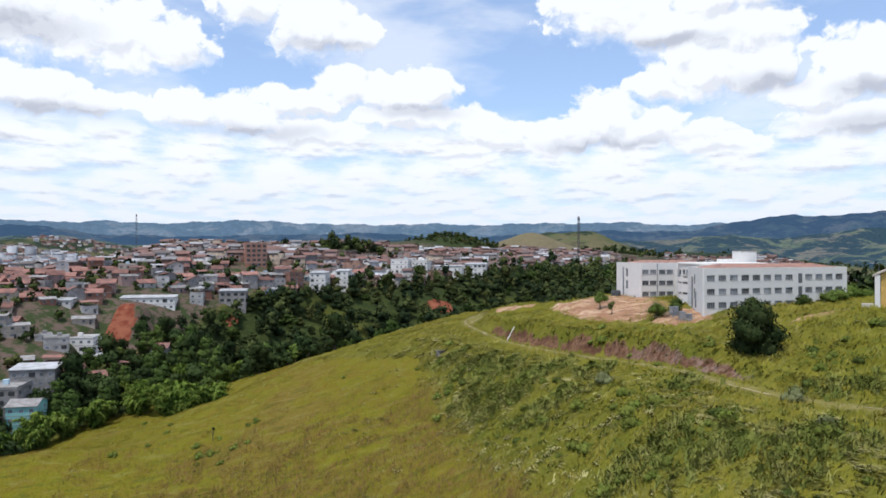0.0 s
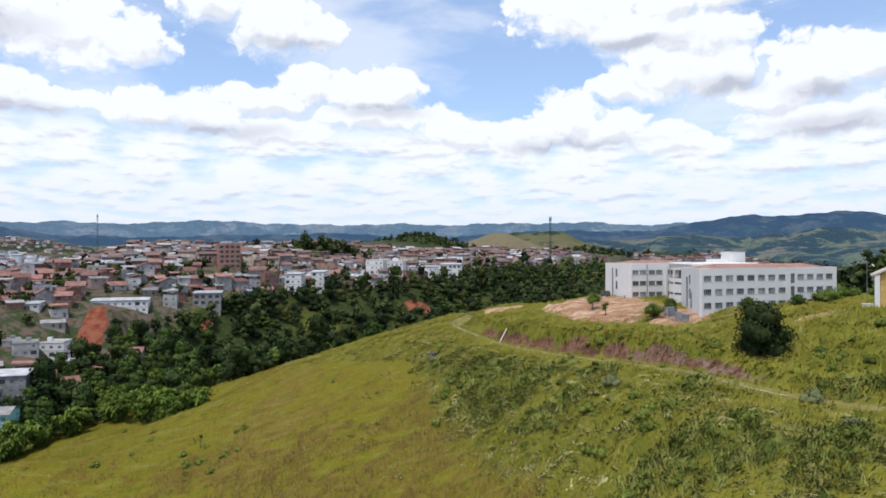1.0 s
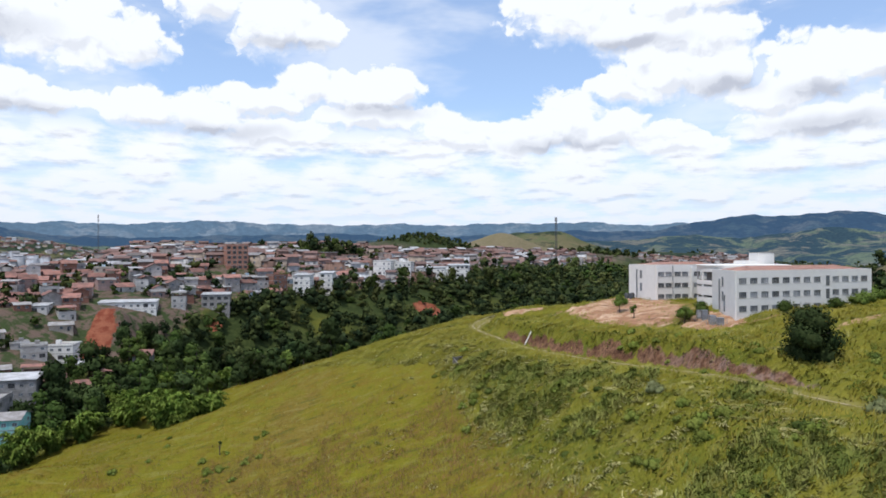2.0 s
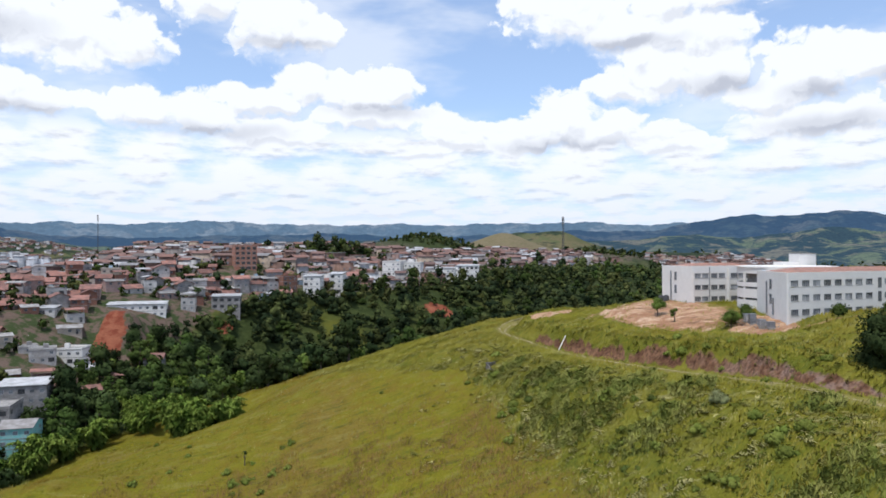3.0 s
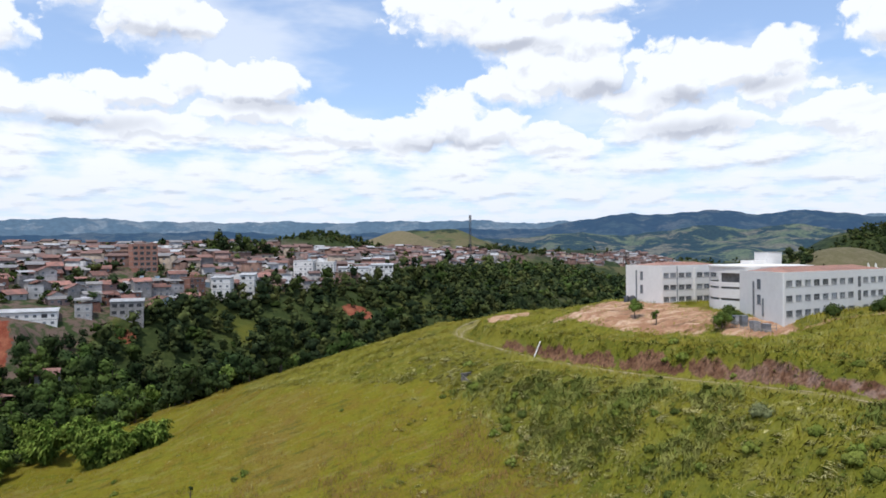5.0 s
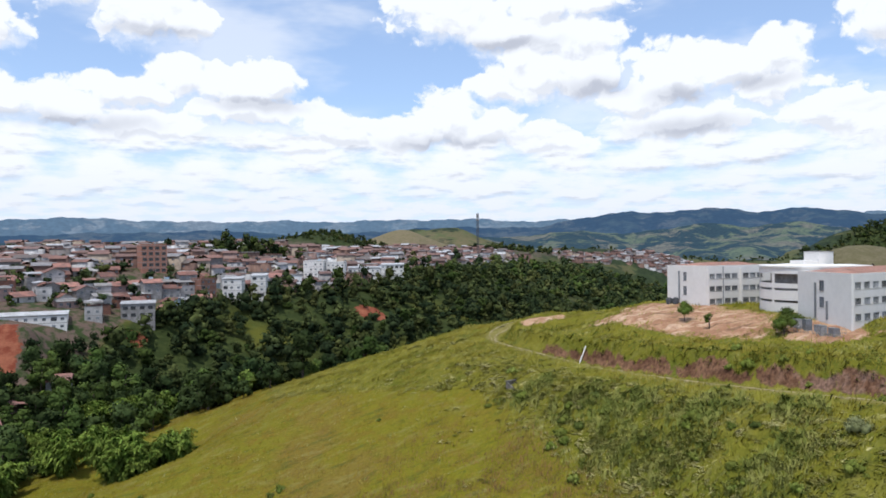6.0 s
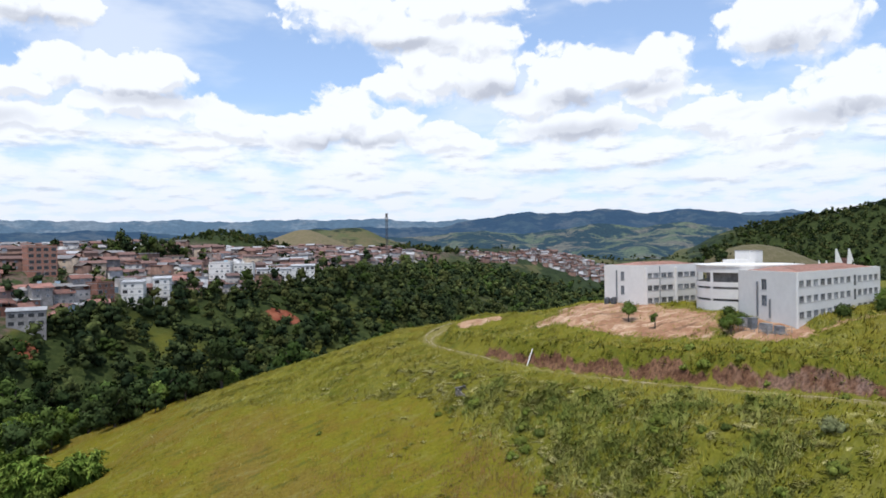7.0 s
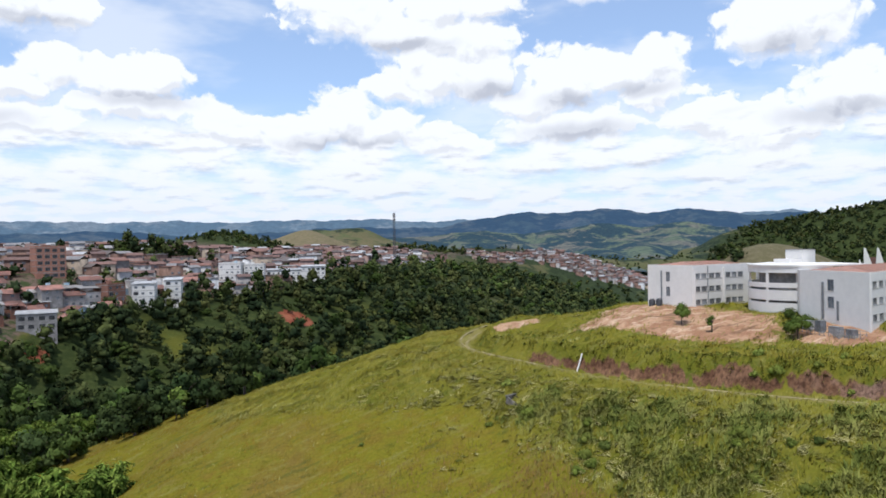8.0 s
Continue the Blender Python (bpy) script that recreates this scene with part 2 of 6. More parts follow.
def own_hill(x, y):
    d, zt, s = beside(TRACK, x, y)
    flat = plateau(x, y)
    cut = np.interp(y, [95, 120, 150, 200, 240], [0.8, 2.4, 5.8, 6.0, 3.5])
    edge = zt + cut * smoothstep(2.6, 7.5 + 1.2 * waves(x, y, 17, 8), d)
    up = edge + (flat - edge) * smoothstep(7, 38, d)
    down = zt - np.interp(-d, [0, 4, 12, 17, 26, 33, 60, 200], [0, 0.3, 1.8, 3.6, 10, 15, 33, 100])
    south = -20.2 + 0.316 * (x + 19) + 0.231 * (y - 196)
    north = -10.4 + 0.31 * (x + 2) - 0.1 * (y - 275)
    spur = -smax(-south, -north, 5.0)
    spur = spur + 14.0 * np.exp(-((x + 122) / 34) ** 2 - ((y - 186) / 20) ** 2)
    spur = spur - 8.0 * np.exp(-((x + 86) / 20) ** 2 - ((y - 247) / 15) ** 2)
    spur = -smax(-spur, -(zt + 0.3 - 0.07 * np.abs(d)), 1.5)
    # the levelled school ground, and the heap of dug earth before it
    up = up + smoothstep(16, 40, d) * 1.4 + smoothstep(9, 17, d) * (3.0 * np.exp(-((x - 37) / 10) ** 2 - ((y - 211) / 14) ** 2) + 1.4 * np.exp(-((x - 60) / 14) ** 4 - ((y - 228) / 15) ** 4))
    tussock = 0.30 * waves(x, y, 5.0, 45) + 0.22 * waves(x, y, 3.3, 46)
    up, down = up + tussock * smoothstep(8, 13, d) * smoothstep(30, 24, d), down + tussock * smoothstep(3, 7, -d)
    z = np.where(d > 0, up, smax(down, spur, 2.0))
    z = z + 0.35 * waves(x, y, 23, 3) * smoothstep(3, 9, -d) + 0.12 * waves(x, y, 7, 4) * smoothstep(3, 9, np.abs(d))
    brink = np.interp(x, [-200, -120, -81, -65, -49, -32, -17, -2, 10, 26, 40, 70, 120, 300], [250, 270, 318, 310, 297, 290, 281, 276, 275, 268, 254, 242, 244, 240])
    return z - 0.62 * softplus(y - brink, 5.0) - 0.5 * softplus(x - 210, 20)


def land(x, y):
    """Height of the ground anywhere."""
    x, y = np.asarray(x, float), np.asarray(y, float)
    v = valley_off(x, y)
    town = np.interp(v, [-400, -60, 0, 15, 25, 35, 55, 70, 83, 100, 140, 160, 200, 300, 520, 800, 1200],
                     [-75, -62, -48, -44, -40, -35, -26, -20, -13, -9, -3, 3, 5, 8, 10, 6, 0])
    town = town + smoothstep(180, -120, x) * np.interp(v, [200, 320, 520, 800, 1000], [0, 2, 7, 9, 4])
    west = smoothstep(-20, -29, np.degrees(np.arctan2(x, y))) * (y > 0)
    town = town + west * (np.interp(v, [-400, 83, 100, 140, 200, 300, 400, 500, 650, 900, 1300], [0, 0, -9, -6, -4, -3, -2, -8, -12, -7, -5]) - town) * smoothstep(83, 105, v)
    town = town + 2.0 * waves(x, y, 140, 11) * smoothstep(90, 240, v)
    far = np.hypot(x, y)
    town = town * smoothstep(1800, 1150, far) - 22 * smoothstep(1150, 1800, far)
    slipped = np.exp(-((x + 150) / 9) ** 4 - ((y - 331) / 23) ** 4)
    town = town + slipped * (-20 + np.clip((y - 334) * 1.05, -17, 12) - town)
    z = town
    for hx, hy, h, rx, ry in HILLS:
        z = z + h * np.exp(-((x - hx) / rx) ** 2 - ((y - hy) / ry) ** 2)
    z = z + waves(x, y, 420, 21) * 14 * smoothstep(700, 1500, far) + waves(x, y, 170, 22) * 7 * smoothstep(700, 1500, far)
    return smax(own_hill(x, y), z, 2.0)

# hills beyond the town: place, height, half widths
HILLS = [(-119, 464, 6, 34, 26), (-77, 590, 6, 42, 26), (22, 1250, 33, 78, 150), (330, 1950, 92, 190, 240), (430, 390, 50, 150, 120), (1195, 919, 136, 205, 287), (-820, 1500, 58, 240, 260),
         (720, 1750, 22, 300, 250), (1300, 1900, 30, 300, 300), (215, 930, 10, 90, 90), (-70, 640, 9, 70, 60), (354, 499, 64, 90, 62), (190, 1540, 72, 120, 120), (1075, 1268, 51, 145, 141), (470, 895, 33, 105, 80)]


def within(x, y, cx, cy, rx, ry, soft=0.35):
    """1 inside an ellipse in plan, 0 outside, with a ragged soft edge."""
    r = np.hypot((x - cx) / rx, (y - cy) / ry) + 0.12 * waves(x, y, 0.9 * min(rx, ry), 31)
    return smoothstep(1 + soft / 2, 1 - soft / 2, r)


def clearing(x, y):
    """Grassy openings in the valley woods."""
    u, w = x + 58 + 0.6 * (y - 412), y - 412
    one = np.exp(-(u / 15) ** 2 - (w / 17) ** 2)
    u, w = x - 50 + 1.2 * (y - 494), y - 494
    two = np.exp(-(u / 24) ** 2 - (w / 13) ** 2)
    three = 0.7 * np.exp(-((x - 190) / 60) ** 2 - ((y - 620) / 40) ** 2)
    five = 0.9 * np.exp(-((x - 95 + 0.9 * (y - 560)) / 26) ** 2 - ((y - 560) / 16) ** 2)
    six = 0.9 * np.exp(-((x - 18 + 1.1 * (y - 430)) / 22) ** 2 - ((y - 430) / 12) ** 2)
    four = np.exp(-((x - 190) / 60) ** 4 - ((y - 440) / 34) ** 4)
    return np.maximum.reduce([one, two, three, four, five, six])


def zones(x, y):
    """What covers the ground: shares from 0 to 1."""
    d, zt, s = beside(TRACK, x, y)
    v = valley_off(x, y)
    own = own_hill(x, y)
    mine = smoothstep(-1.5, 1.0, own - land(x, y) + 1.5)
    rut = np.exp(-((np.abs(d + 0.25 * waves(x, y, 11, 5)) - 0.85) / 0.42) ** 2) * smoothstep(88, 100, y) * smoothstep(262, 250, y)
    rut = rut * (0.35 + 0.65 * smoothstep(-0.5, 0.5, waves(x, y, 26, 6) + 0.6 * smoothstep(190, 230, y) + 0.3 * smoothstep(130, 150, y)))
    cut = smoothstep(2.6, 3.6, d + 0.5 * waves(x, y, 5, 70)) * smoothstep(5.7, 4.3, d + 0.5 * waves(x, y, 13, 7) + 0.25 * waves(x, y, 5, 17)) * smoothstep(112, 124, y) * smoothstep(228, 212, y)
    cut = cut * (0.35 + 0.65 * smoothstep(-0.6, 0.1, waves(x, y, 24, 9) + 0.3))
    yard = within(x, y, 46, 207, 19, 26, 0.6) * smoothstep(14, 20, d + 2.5 * waves(x, y, 14, 12))
    yard = np.maximum(yard, within(x, y, 58, 173, 7, 10, 0.6) * smoothstep(16, 21, d))
    yard = np.maximum(yard, within(x, y, 25, 246, 7, 3.5))
    yard = np.maximum(yard, 0.5 * within(x, y, 78, 163, 18, 2.2) + 0.5 * within(x, y, 74, 141, 7, 2.0))
    slip = np.maximum(within(x + 0.14 * (y - 331), y, -150, 331, 5.6, 19), 0.85 * within(x, y, -1, 466, 10, 8))
    slip = np.maximum(slip, within(x, y, -112, 376, 4, 4))
    slip = np.maximum(slip, 0.8 * within(x, y, 290, 915, 34, 16))
    clear = clearing(x, y)
    lower = np.interp(x, [-150, -132, -110, -20, 10, 60], [28, 40, 90, 98, 120, 146])
    woods = (1 - mine) * (1 - 0.6 * clear) * smoothstep(lower + 14, lower, v) * smoothstep(1000, 800, np.hypot(x, y))
    town = (1 - mine) * smoothstep(lower, lower + 16, v) * smoothstep(1400, 1100, np.hypot(x, y)) * smoothstep(330, 250, x)
    knoll = within(x, y, 22, 1250, 105, 175)
    woods, town = np.maximum(woods, 0.9 * knoll), town * (1 - knoll)
    flank = 0.83 * (y - 919) - 0.56 * (x - 1195)
    woods = np.maximum(woods, smoothstep(10, 50, flank + 30 * waves(x, y, 150, 51)) * smoothstep(420, 330, np.hypot(x - 1195, y - 919)))
    dry = np.maximum(within(x, y, 190, 1540, 230, 230, 0.5), 0.85 * within(x, y, 354, 499, 130, 95, 0.6))
    dry = np.maximum(dry, 0.6 * within(x, y, 190, 440, 60, 34))
    dry = np.maximum(dry, 0.5 * smoothstep(20, -40, flank + 30 * waves(x, y, 150, 51)) * smoothstep(420, 330, np.hypot(x - 1195, y - 919)))
    woods = woods * (1 - dry)
    brow = np.interp(y, [60, 100, 118, 134, 148, 166, 182, 200, 208, 213, 227, 250], [28, 17, 12.5, 7, 3.5, 0, -2.5, -4.5, -9, -16, -30, -52])
    past = x - brow + 1.5 * waves(x, y, 11, 33)
    field = mine * smoothstep(4.0, -4.0, past + 1.5 * waves(x, y, 4, 34))
    brim = mine * np.exp(-((past - 3.5) / 3.5) ** 2)
    lane = np.exp(-(d / 2.4) ** 4) * smoothstep(70, 90, y) * smoothstep(266, 256, y)
    return dict(lane=lane, rut=rut, cut=cut, yard=yard * (1 - cut), slip=slip, woods=woods, town=town, field=field, dry=dry, brim=brim)


def spaced(parts):
    """Grid lines: rows of (from, to, step at from, step at to)."""
    out = []
    for a, b, s0, s1 in parts:
        x = a
        while x < b - 1e-6:
            out.append(x)
            x += s0 + (s1 - s0) * (x - a) / (b - a)
    return np.array(out + [parts[-1][1]])


def mesh_of(name, verts, faces, mats=(), index=None, smooth=False, normals=None):
    """A mesh from arrays; all faces have the same number of corners."""
    verts, faces = np.asarray(verts, np.float32), np.asarray(faces, np.int32)
    n, k = faces.shape
    me = bpy.data.meshes.new(name)
    me.vertices.add(len(verts))
    me.vertices.foreach_set("co", verts.ravel())
    me.loops.add(n * k)
    me.loops.foreach_set("vertex_index", faces.ravel())
    me.polygons.add(n)
    me.polygons.foreach_set("loop_start", np.arange(0, n * k, k, dtype=np.int32))
    for m in mats if isinstance(mats, (list, tuple)) else [mats]:
        me.materials.append(m)
    if index is not None:
        me.polygons.foreach_set("material_index", np.asarray(index, np.int32))
    me.update(calc_edges=True)
    if smooth or normals is not None:
        me.shade_smooth()
    if normals is not None:
        me.normals_split_custom_set_from_vertices(normals.tolist())
    return me


def ground_material():
    m = bpy.data.materials.new("ground_cover")
    m.use_nodes = True
    n = Nodes(m.node_tree)
    bsdf = m.node_tree.nodes["Principled BSDF"]
    at = n.add("ShaderNodeNewGeometry").outputs["Position"]

    def zone(name):
        a = n.add("ShaderNodeAttribute")
        a.attribute_name = name
        return a.outputs["Fac"]

    broad, mid, fine = n.noise(at, 0.035, 4.0, 0.6), n.noise(at, 0.22, 5.0, 0.62), n.noise(at, 1.6, 4.0, 0.65)
    c = n.mix(n.ramp(broad, 0.35, 0.65), (0.118, 0.118, 0.012), (0.165, 0.148, 0.018))
    c = n.mix(n.math("MULTIPLY", n.ramp(mid, 0.48, 0.68), 0.5), c, (0.062, 0.086, 0.014))
    gold = n.mix(n.ramp(mid, 0.4, 0.7), (0.150, 0.134, 0.010), (0.158, 0.108, 0.014))
    gold = n.mix(n.math("MULTIPLY", n.ramp(broad, 0.52, 0.66), 0.6), gold, (0.155, 0.095, 0.026))
    c = n.mix(n.math("MULTIPLY", zone("field"), 0.85), c, gold)
    streak = n.noise(n.vec("MULTIPLY", at, (0.10, 0.42, 0.3)), 1.0, 5.0, 0.65)
    c = n.mix(n.math("MULTIPLY", n.ramp(streak, 0.52, 0.68), 0.45), c, (0.20, 0.185, 0.055))
    c = n.mix(n.math("MULTIPLY", n.ramp(streak, 0.46, 0.34), 0.5), c, (0.050, 0.070, 0.014))
    far = n.mix(n.ramp(n.noise(at, 0.005, 5.0, 0.6), 0.42, 0.58), (0.072, 0.082, 0.033), (0.125, 0.105, 0.055))
    far = n.mix(n.ramp(n.noise(at, 0.02, 5.0, 0.65), 0.5, 0.6), far, (0.085, 0.095, 0.040))
    far = n.mix(n.ramp(n.noise(at, 0.009, 8.0, 0.70), 0.48, 0.52), far, n.mix(n.ramp(n.noise(at, 0.08, 5.0, 0.7), 0.4, 0.6), (0.016, 0.026, 0.016), (0.036, 0.050, 0.024)))
    away = n.ramp(n.vec("LENGTH", at, out=1), 420, 620)
    c = n.mix(away, c, far)
    c = n.mix(n.math("MULTIPLY", zone("dry"), 0.9), c, n.mix(n.ramp(mid, 0.4, 0.65), (0.150, 0.125, 0.066), (0.195, 0.155, 0.096)))
    c = n.mix(zone("woods"), c, n.mix(n.ramp(mid, 0.45, 0.7), (0.030, 0.042, 0.012), (0.058, 0.072, 0.020)))
    c = n.mix(zone("town"), c, n.mix(n.ramp(mid, 0.42, 0.58), (0.125, 0.088, 0.068), (0.040, 0.056, 0.020)))
    def ragged(name, reach=0.9):
        return n.ramp(n.math("ADD", zone(name), n.math("MULTIPLY", n.math("SUBTRACT", n.noise(at, 0.75, 6.0, 0.7), 0.5), reach)), 0.36, 0.62)

    split = n.add("ShaderNodeSeparateXYZ")
    n.plug(split.inputs[0], at)
    stony = n.math("MULTIPLY", n.ramp(split.outputs[1], 175, 135), n.ramp(mid, 0.46, 0.60))
    bank = n.mix(n.ramp(mid, 0.4, 0.62), (0.106, 0.052, 0.029), (0.182, 0.098, 0.056))
    c = n.mix(ragged("cut", 0.75), c, n.mix(stony, bank, (0.200, 0.130, 0.098)))
    # dark of the bank's crevices, painted as noise over its colour
    crevice_shade = n.ramp(n.noise(n.vec("MULTIPLY", at, (1.6, 1.6, 0.7)), 1.0, 6.0, 0.7), 0.34, 0.62)
    c = n.mix(ragged("cut", 0.75), c, n.mix(1.0, c, n.mix(crevice_shade, (0.5, 0.48, 0.5), (1.2, 1.2, 1.2)), blend="MULTIPLY"))
    earth = n.mix(n.ramp(mid, 0.38, 0.62), (0.42, 0.262, 0.158), (0.285, 0.150, 0.085))
    worn = n.noise(n.vec("MULTIPLY", at, (0.10, 0.34, 0.2)), 1.0, 5.0, 0.6)
    earth = n.mix(n.math("MULTIPLY", n.ramp(worn, 0.55, 0.63), 0.8), earth, (0.53, 0.375, 0.255))
    earth = n.mix(n.math("MULTIPLY", n.ramp(worn, 0.43, 0.36), 0.7), earth, (0.150, 0.088, 0.052))
    earth = n.mix(n.ramp(n.noise(at, 0.35, 6.0, 0.7), 0.60, 0.67), earth, (0.120, 0.125, 0.030))
    c = n.mix(ragged("yard", 1.5), c, earth)
    c = n.mix(ragged("slip", 1.7), c, n.mix(n.ramp(mid, 0.38, 0.62), (0.165, 0.044, 0.024), (0.25, 0.090, 0.050)))
    c = n.mix(n.math("MULTIPLY", zone("lane"), 0.75), c, n.mix(n.ramp(mid, 0.4, 0.62), (0.170, 0.150, 0.028), (0.225, 0.185, 0.060)))
    c = n.mix(n.math("MULTIPLY", zone("rut"), 0.45), c, (0.38, 0.31, 0.18))
    c = n.mix(1.0, c, n.mix(n.ramp(fine, 0.3, 0.7), (0.86, 0.86, 0.86), (1.12, 1.12, 1.12)), blend="MULTIPLY")
    n.plug(bsdf.inputs["Base Color"], c)
    bsdf.inputs["Roughness"].default_value = 0.95
    bsdf.inputs["Specular IOR Level"].default_value = 0.1
    b = n.add("ShaderNodeBump")
    b.inputs["Strength"].default_value, b.inputs["Distance"].default_value = 0.7, 0.35
    n.plug(b.inputs["Height"], n.noise(at, 0.9, 5.0, 0.65))
    n.plug(bsdf.inputs["Normal"], b.outputs[0])
    return m


XS = spaced([(-4900, -900, 160, 40), (-900, -180, 40, 4), (-180, -110, 2.5, 1.2), (-110, 100, 1.25, 1.25), (100, 180, 1.2, 5), (180, 1000, 5, 30), (1000, 4900, 30, 160)])
YS = spaced([(-1500, -100, 160, 15), (-100, 60, 10, 1.3), (60, 275, 1.2, 1.2), (275, 460, 1.4, 4), (460, 1300, 4, 20), (1300, 4900, 20, 140)])


def make_ground():
    gx, gy = np.meshgrid(XS, YS)
    z = land(gx, gy)
    zone = zones(gx, gy)
    z = z + zone["cut"] * 0.30 * waves(gx, gy, 4.5, 41) + zone["yard"] * (0.30 * waves(gx, gy, 9, 42) + 0.22 * waves(gx, gy, 5, 47)) - zone["rut"] * 0.12 + zone["slip"] * 0.7 * waves(gx, gy, 6, 43)
    nx, ny = len(XS), len(YS)
    k = (np.arange(ny - 1)[:, None] * nx + np.arange(nx - 1)).ravel()
    me = mesh_of("ground", np.stack([gx, gy, z], -1).reshape(-1, 3), np.stack([k, k + 1, k + nx + 1, k + nx], 1), ground_material(), smooth=True)
    for name, share in zone.items():
        me.attributes.new(name, "FLOAT", "POINT").data.foreach_set("value", share.astype(np.float32).ravel())
    ob = new("ground", me)
    tagged(ob, "rolling green hills with a dirt track, red cut bank and bare earth yard", "ground", kind="structure")


make_ground()


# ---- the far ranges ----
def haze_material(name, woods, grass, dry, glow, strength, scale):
    """Wooded slopes and pastures; haze is put into the bluish colours and the emission."""
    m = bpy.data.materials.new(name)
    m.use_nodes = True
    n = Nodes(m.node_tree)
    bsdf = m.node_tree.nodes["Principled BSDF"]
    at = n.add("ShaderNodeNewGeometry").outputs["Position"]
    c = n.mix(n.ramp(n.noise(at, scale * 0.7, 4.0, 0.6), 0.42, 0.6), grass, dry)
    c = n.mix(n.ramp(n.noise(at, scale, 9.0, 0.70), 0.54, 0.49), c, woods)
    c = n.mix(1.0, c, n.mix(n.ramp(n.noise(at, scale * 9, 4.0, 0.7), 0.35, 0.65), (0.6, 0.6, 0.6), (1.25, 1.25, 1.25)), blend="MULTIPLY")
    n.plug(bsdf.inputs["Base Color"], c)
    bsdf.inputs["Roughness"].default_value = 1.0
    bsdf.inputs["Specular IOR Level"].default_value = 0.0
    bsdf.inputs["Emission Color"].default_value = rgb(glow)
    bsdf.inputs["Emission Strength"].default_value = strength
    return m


def far_range(name, radius, profile, mat, label, deep, seed):
    """A ridge on an arc round the place: azimuth and height in degrees."""
    az = np.radians(np.arange(-75, 75.01, 0.12))
    el = np.interp(np.degrees(az), [p[0] for p in profile], [p[1] for p in profile])
    along = az * radius
    rough = sum(np.sin(along / w + seed + k) * h for k, (w, h) in enumerate(((230, 5), (97, 4), (41, 3), (19, 2.0), (8.7, 1.2))))
    top = 14.5 + radius * np.tan(np.radians(el)) + rough * radius / 4500
    rows = []
    steps = 14
    for k in range(steps + 1):
        t = k / steps
        r = radius - deep * t + t * 150 * np.sin(along / 140 + seed) * np.sin(along / 63 + 2 * seed)
        spur = np.sin(along / 170 + seed * 2 + 1.3 * np.sin(along / 410)) * 0.5 + 0.5
        drop = (1 - t) ** (1.1 + 0.9 * spur)
        z = -30 + (top + 30) * drop + (22 * np.sin(along / 55 + 4 * t + seed) + 12 * np.sin(along / 23 - 7 * t)) * t * (1 - t) * 2
        rows.append(np.stack([np.sin(az) * r, np.cos(az) * r, z], -1))
    n = len(az)
    k = (np.arange(steps)[:, None] * n + np.arange(n - 1)).ravel()
    ob = new(name, mesh_of(name, np.concatenate(rows), np.stack([k + n, k + n + 1, k + 1, k], 1), mat, smooth=True))
    return tagged(ob, label, "mountains", kind="structure")


# bluish base tones and emission strength carry each range's painted haze
HAZE_FAR = haze_material("far_forest_haze", (0.030, 0.050, 0.062), (0.055, 0.076, 0.085), (0.09, 0.10, 0.10), (0.27, 0.41, 0.62), 0.30, 0.004)
HAZE_MID = haze_material("mid_forest_haze", (0.010, 0.019, 0.022), (0.024, 0.036, 0.032), (0.045, 0.050, 0.042), (0.14, 0.26, 0.50), 0.27, 0.0055)
HAZE_NEAR = haze_material("near_forest_haze", (0.013, 0.024, 0.019), (0.078, 0.092, 0.040), (0.112, 0.098, 0.062), (0.16, 0.28, 0.48), 0.18, 0.011)
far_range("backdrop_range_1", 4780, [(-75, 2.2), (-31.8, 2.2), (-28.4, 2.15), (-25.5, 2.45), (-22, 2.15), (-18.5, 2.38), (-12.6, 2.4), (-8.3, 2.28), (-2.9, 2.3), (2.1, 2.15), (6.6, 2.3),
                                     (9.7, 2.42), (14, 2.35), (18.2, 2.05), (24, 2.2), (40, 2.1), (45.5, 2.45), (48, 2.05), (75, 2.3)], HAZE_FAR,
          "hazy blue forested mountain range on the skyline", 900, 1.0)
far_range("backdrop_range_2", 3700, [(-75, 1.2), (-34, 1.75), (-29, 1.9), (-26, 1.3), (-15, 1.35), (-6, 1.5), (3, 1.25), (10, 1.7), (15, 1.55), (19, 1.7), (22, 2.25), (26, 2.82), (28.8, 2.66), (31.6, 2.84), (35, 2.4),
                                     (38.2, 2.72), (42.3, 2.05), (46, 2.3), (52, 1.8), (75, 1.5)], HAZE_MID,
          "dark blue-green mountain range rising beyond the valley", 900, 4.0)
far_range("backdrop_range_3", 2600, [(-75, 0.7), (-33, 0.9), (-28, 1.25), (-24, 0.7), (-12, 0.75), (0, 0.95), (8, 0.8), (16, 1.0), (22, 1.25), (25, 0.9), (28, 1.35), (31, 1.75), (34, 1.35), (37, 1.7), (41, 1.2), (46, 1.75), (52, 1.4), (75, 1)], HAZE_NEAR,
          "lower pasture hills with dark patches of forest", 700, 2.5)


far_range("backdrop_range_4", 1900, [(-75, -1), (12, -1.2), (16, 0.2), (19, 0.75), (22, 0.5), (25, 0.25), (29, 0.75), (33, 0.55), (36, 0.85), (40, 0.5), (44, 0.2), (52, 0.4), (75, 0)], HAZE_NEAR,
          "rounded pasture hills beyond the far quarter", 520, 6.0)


# ---- building with meshes ----
def part(name, bm, mat, parent=None, label=""):
    """One mesh object under a thing, from a bmesh or a mesh."""
    me = bm
    if isinstance(bm, bmesh.types.BMesh):
        me = bpy.data.meshes.new(name)
        bm.to_mesh(me)
        bm.free()
        for m in mat if isinstance(mat, (list, tuple)) else [mat]:
            me.materials.append(m)
    ob = new(name, me)
    ob.parent = parent
    if label:
        ob["label"] = label
    return ob


def placed(ob, m):
    ob.matrix_basis = m
    return ob


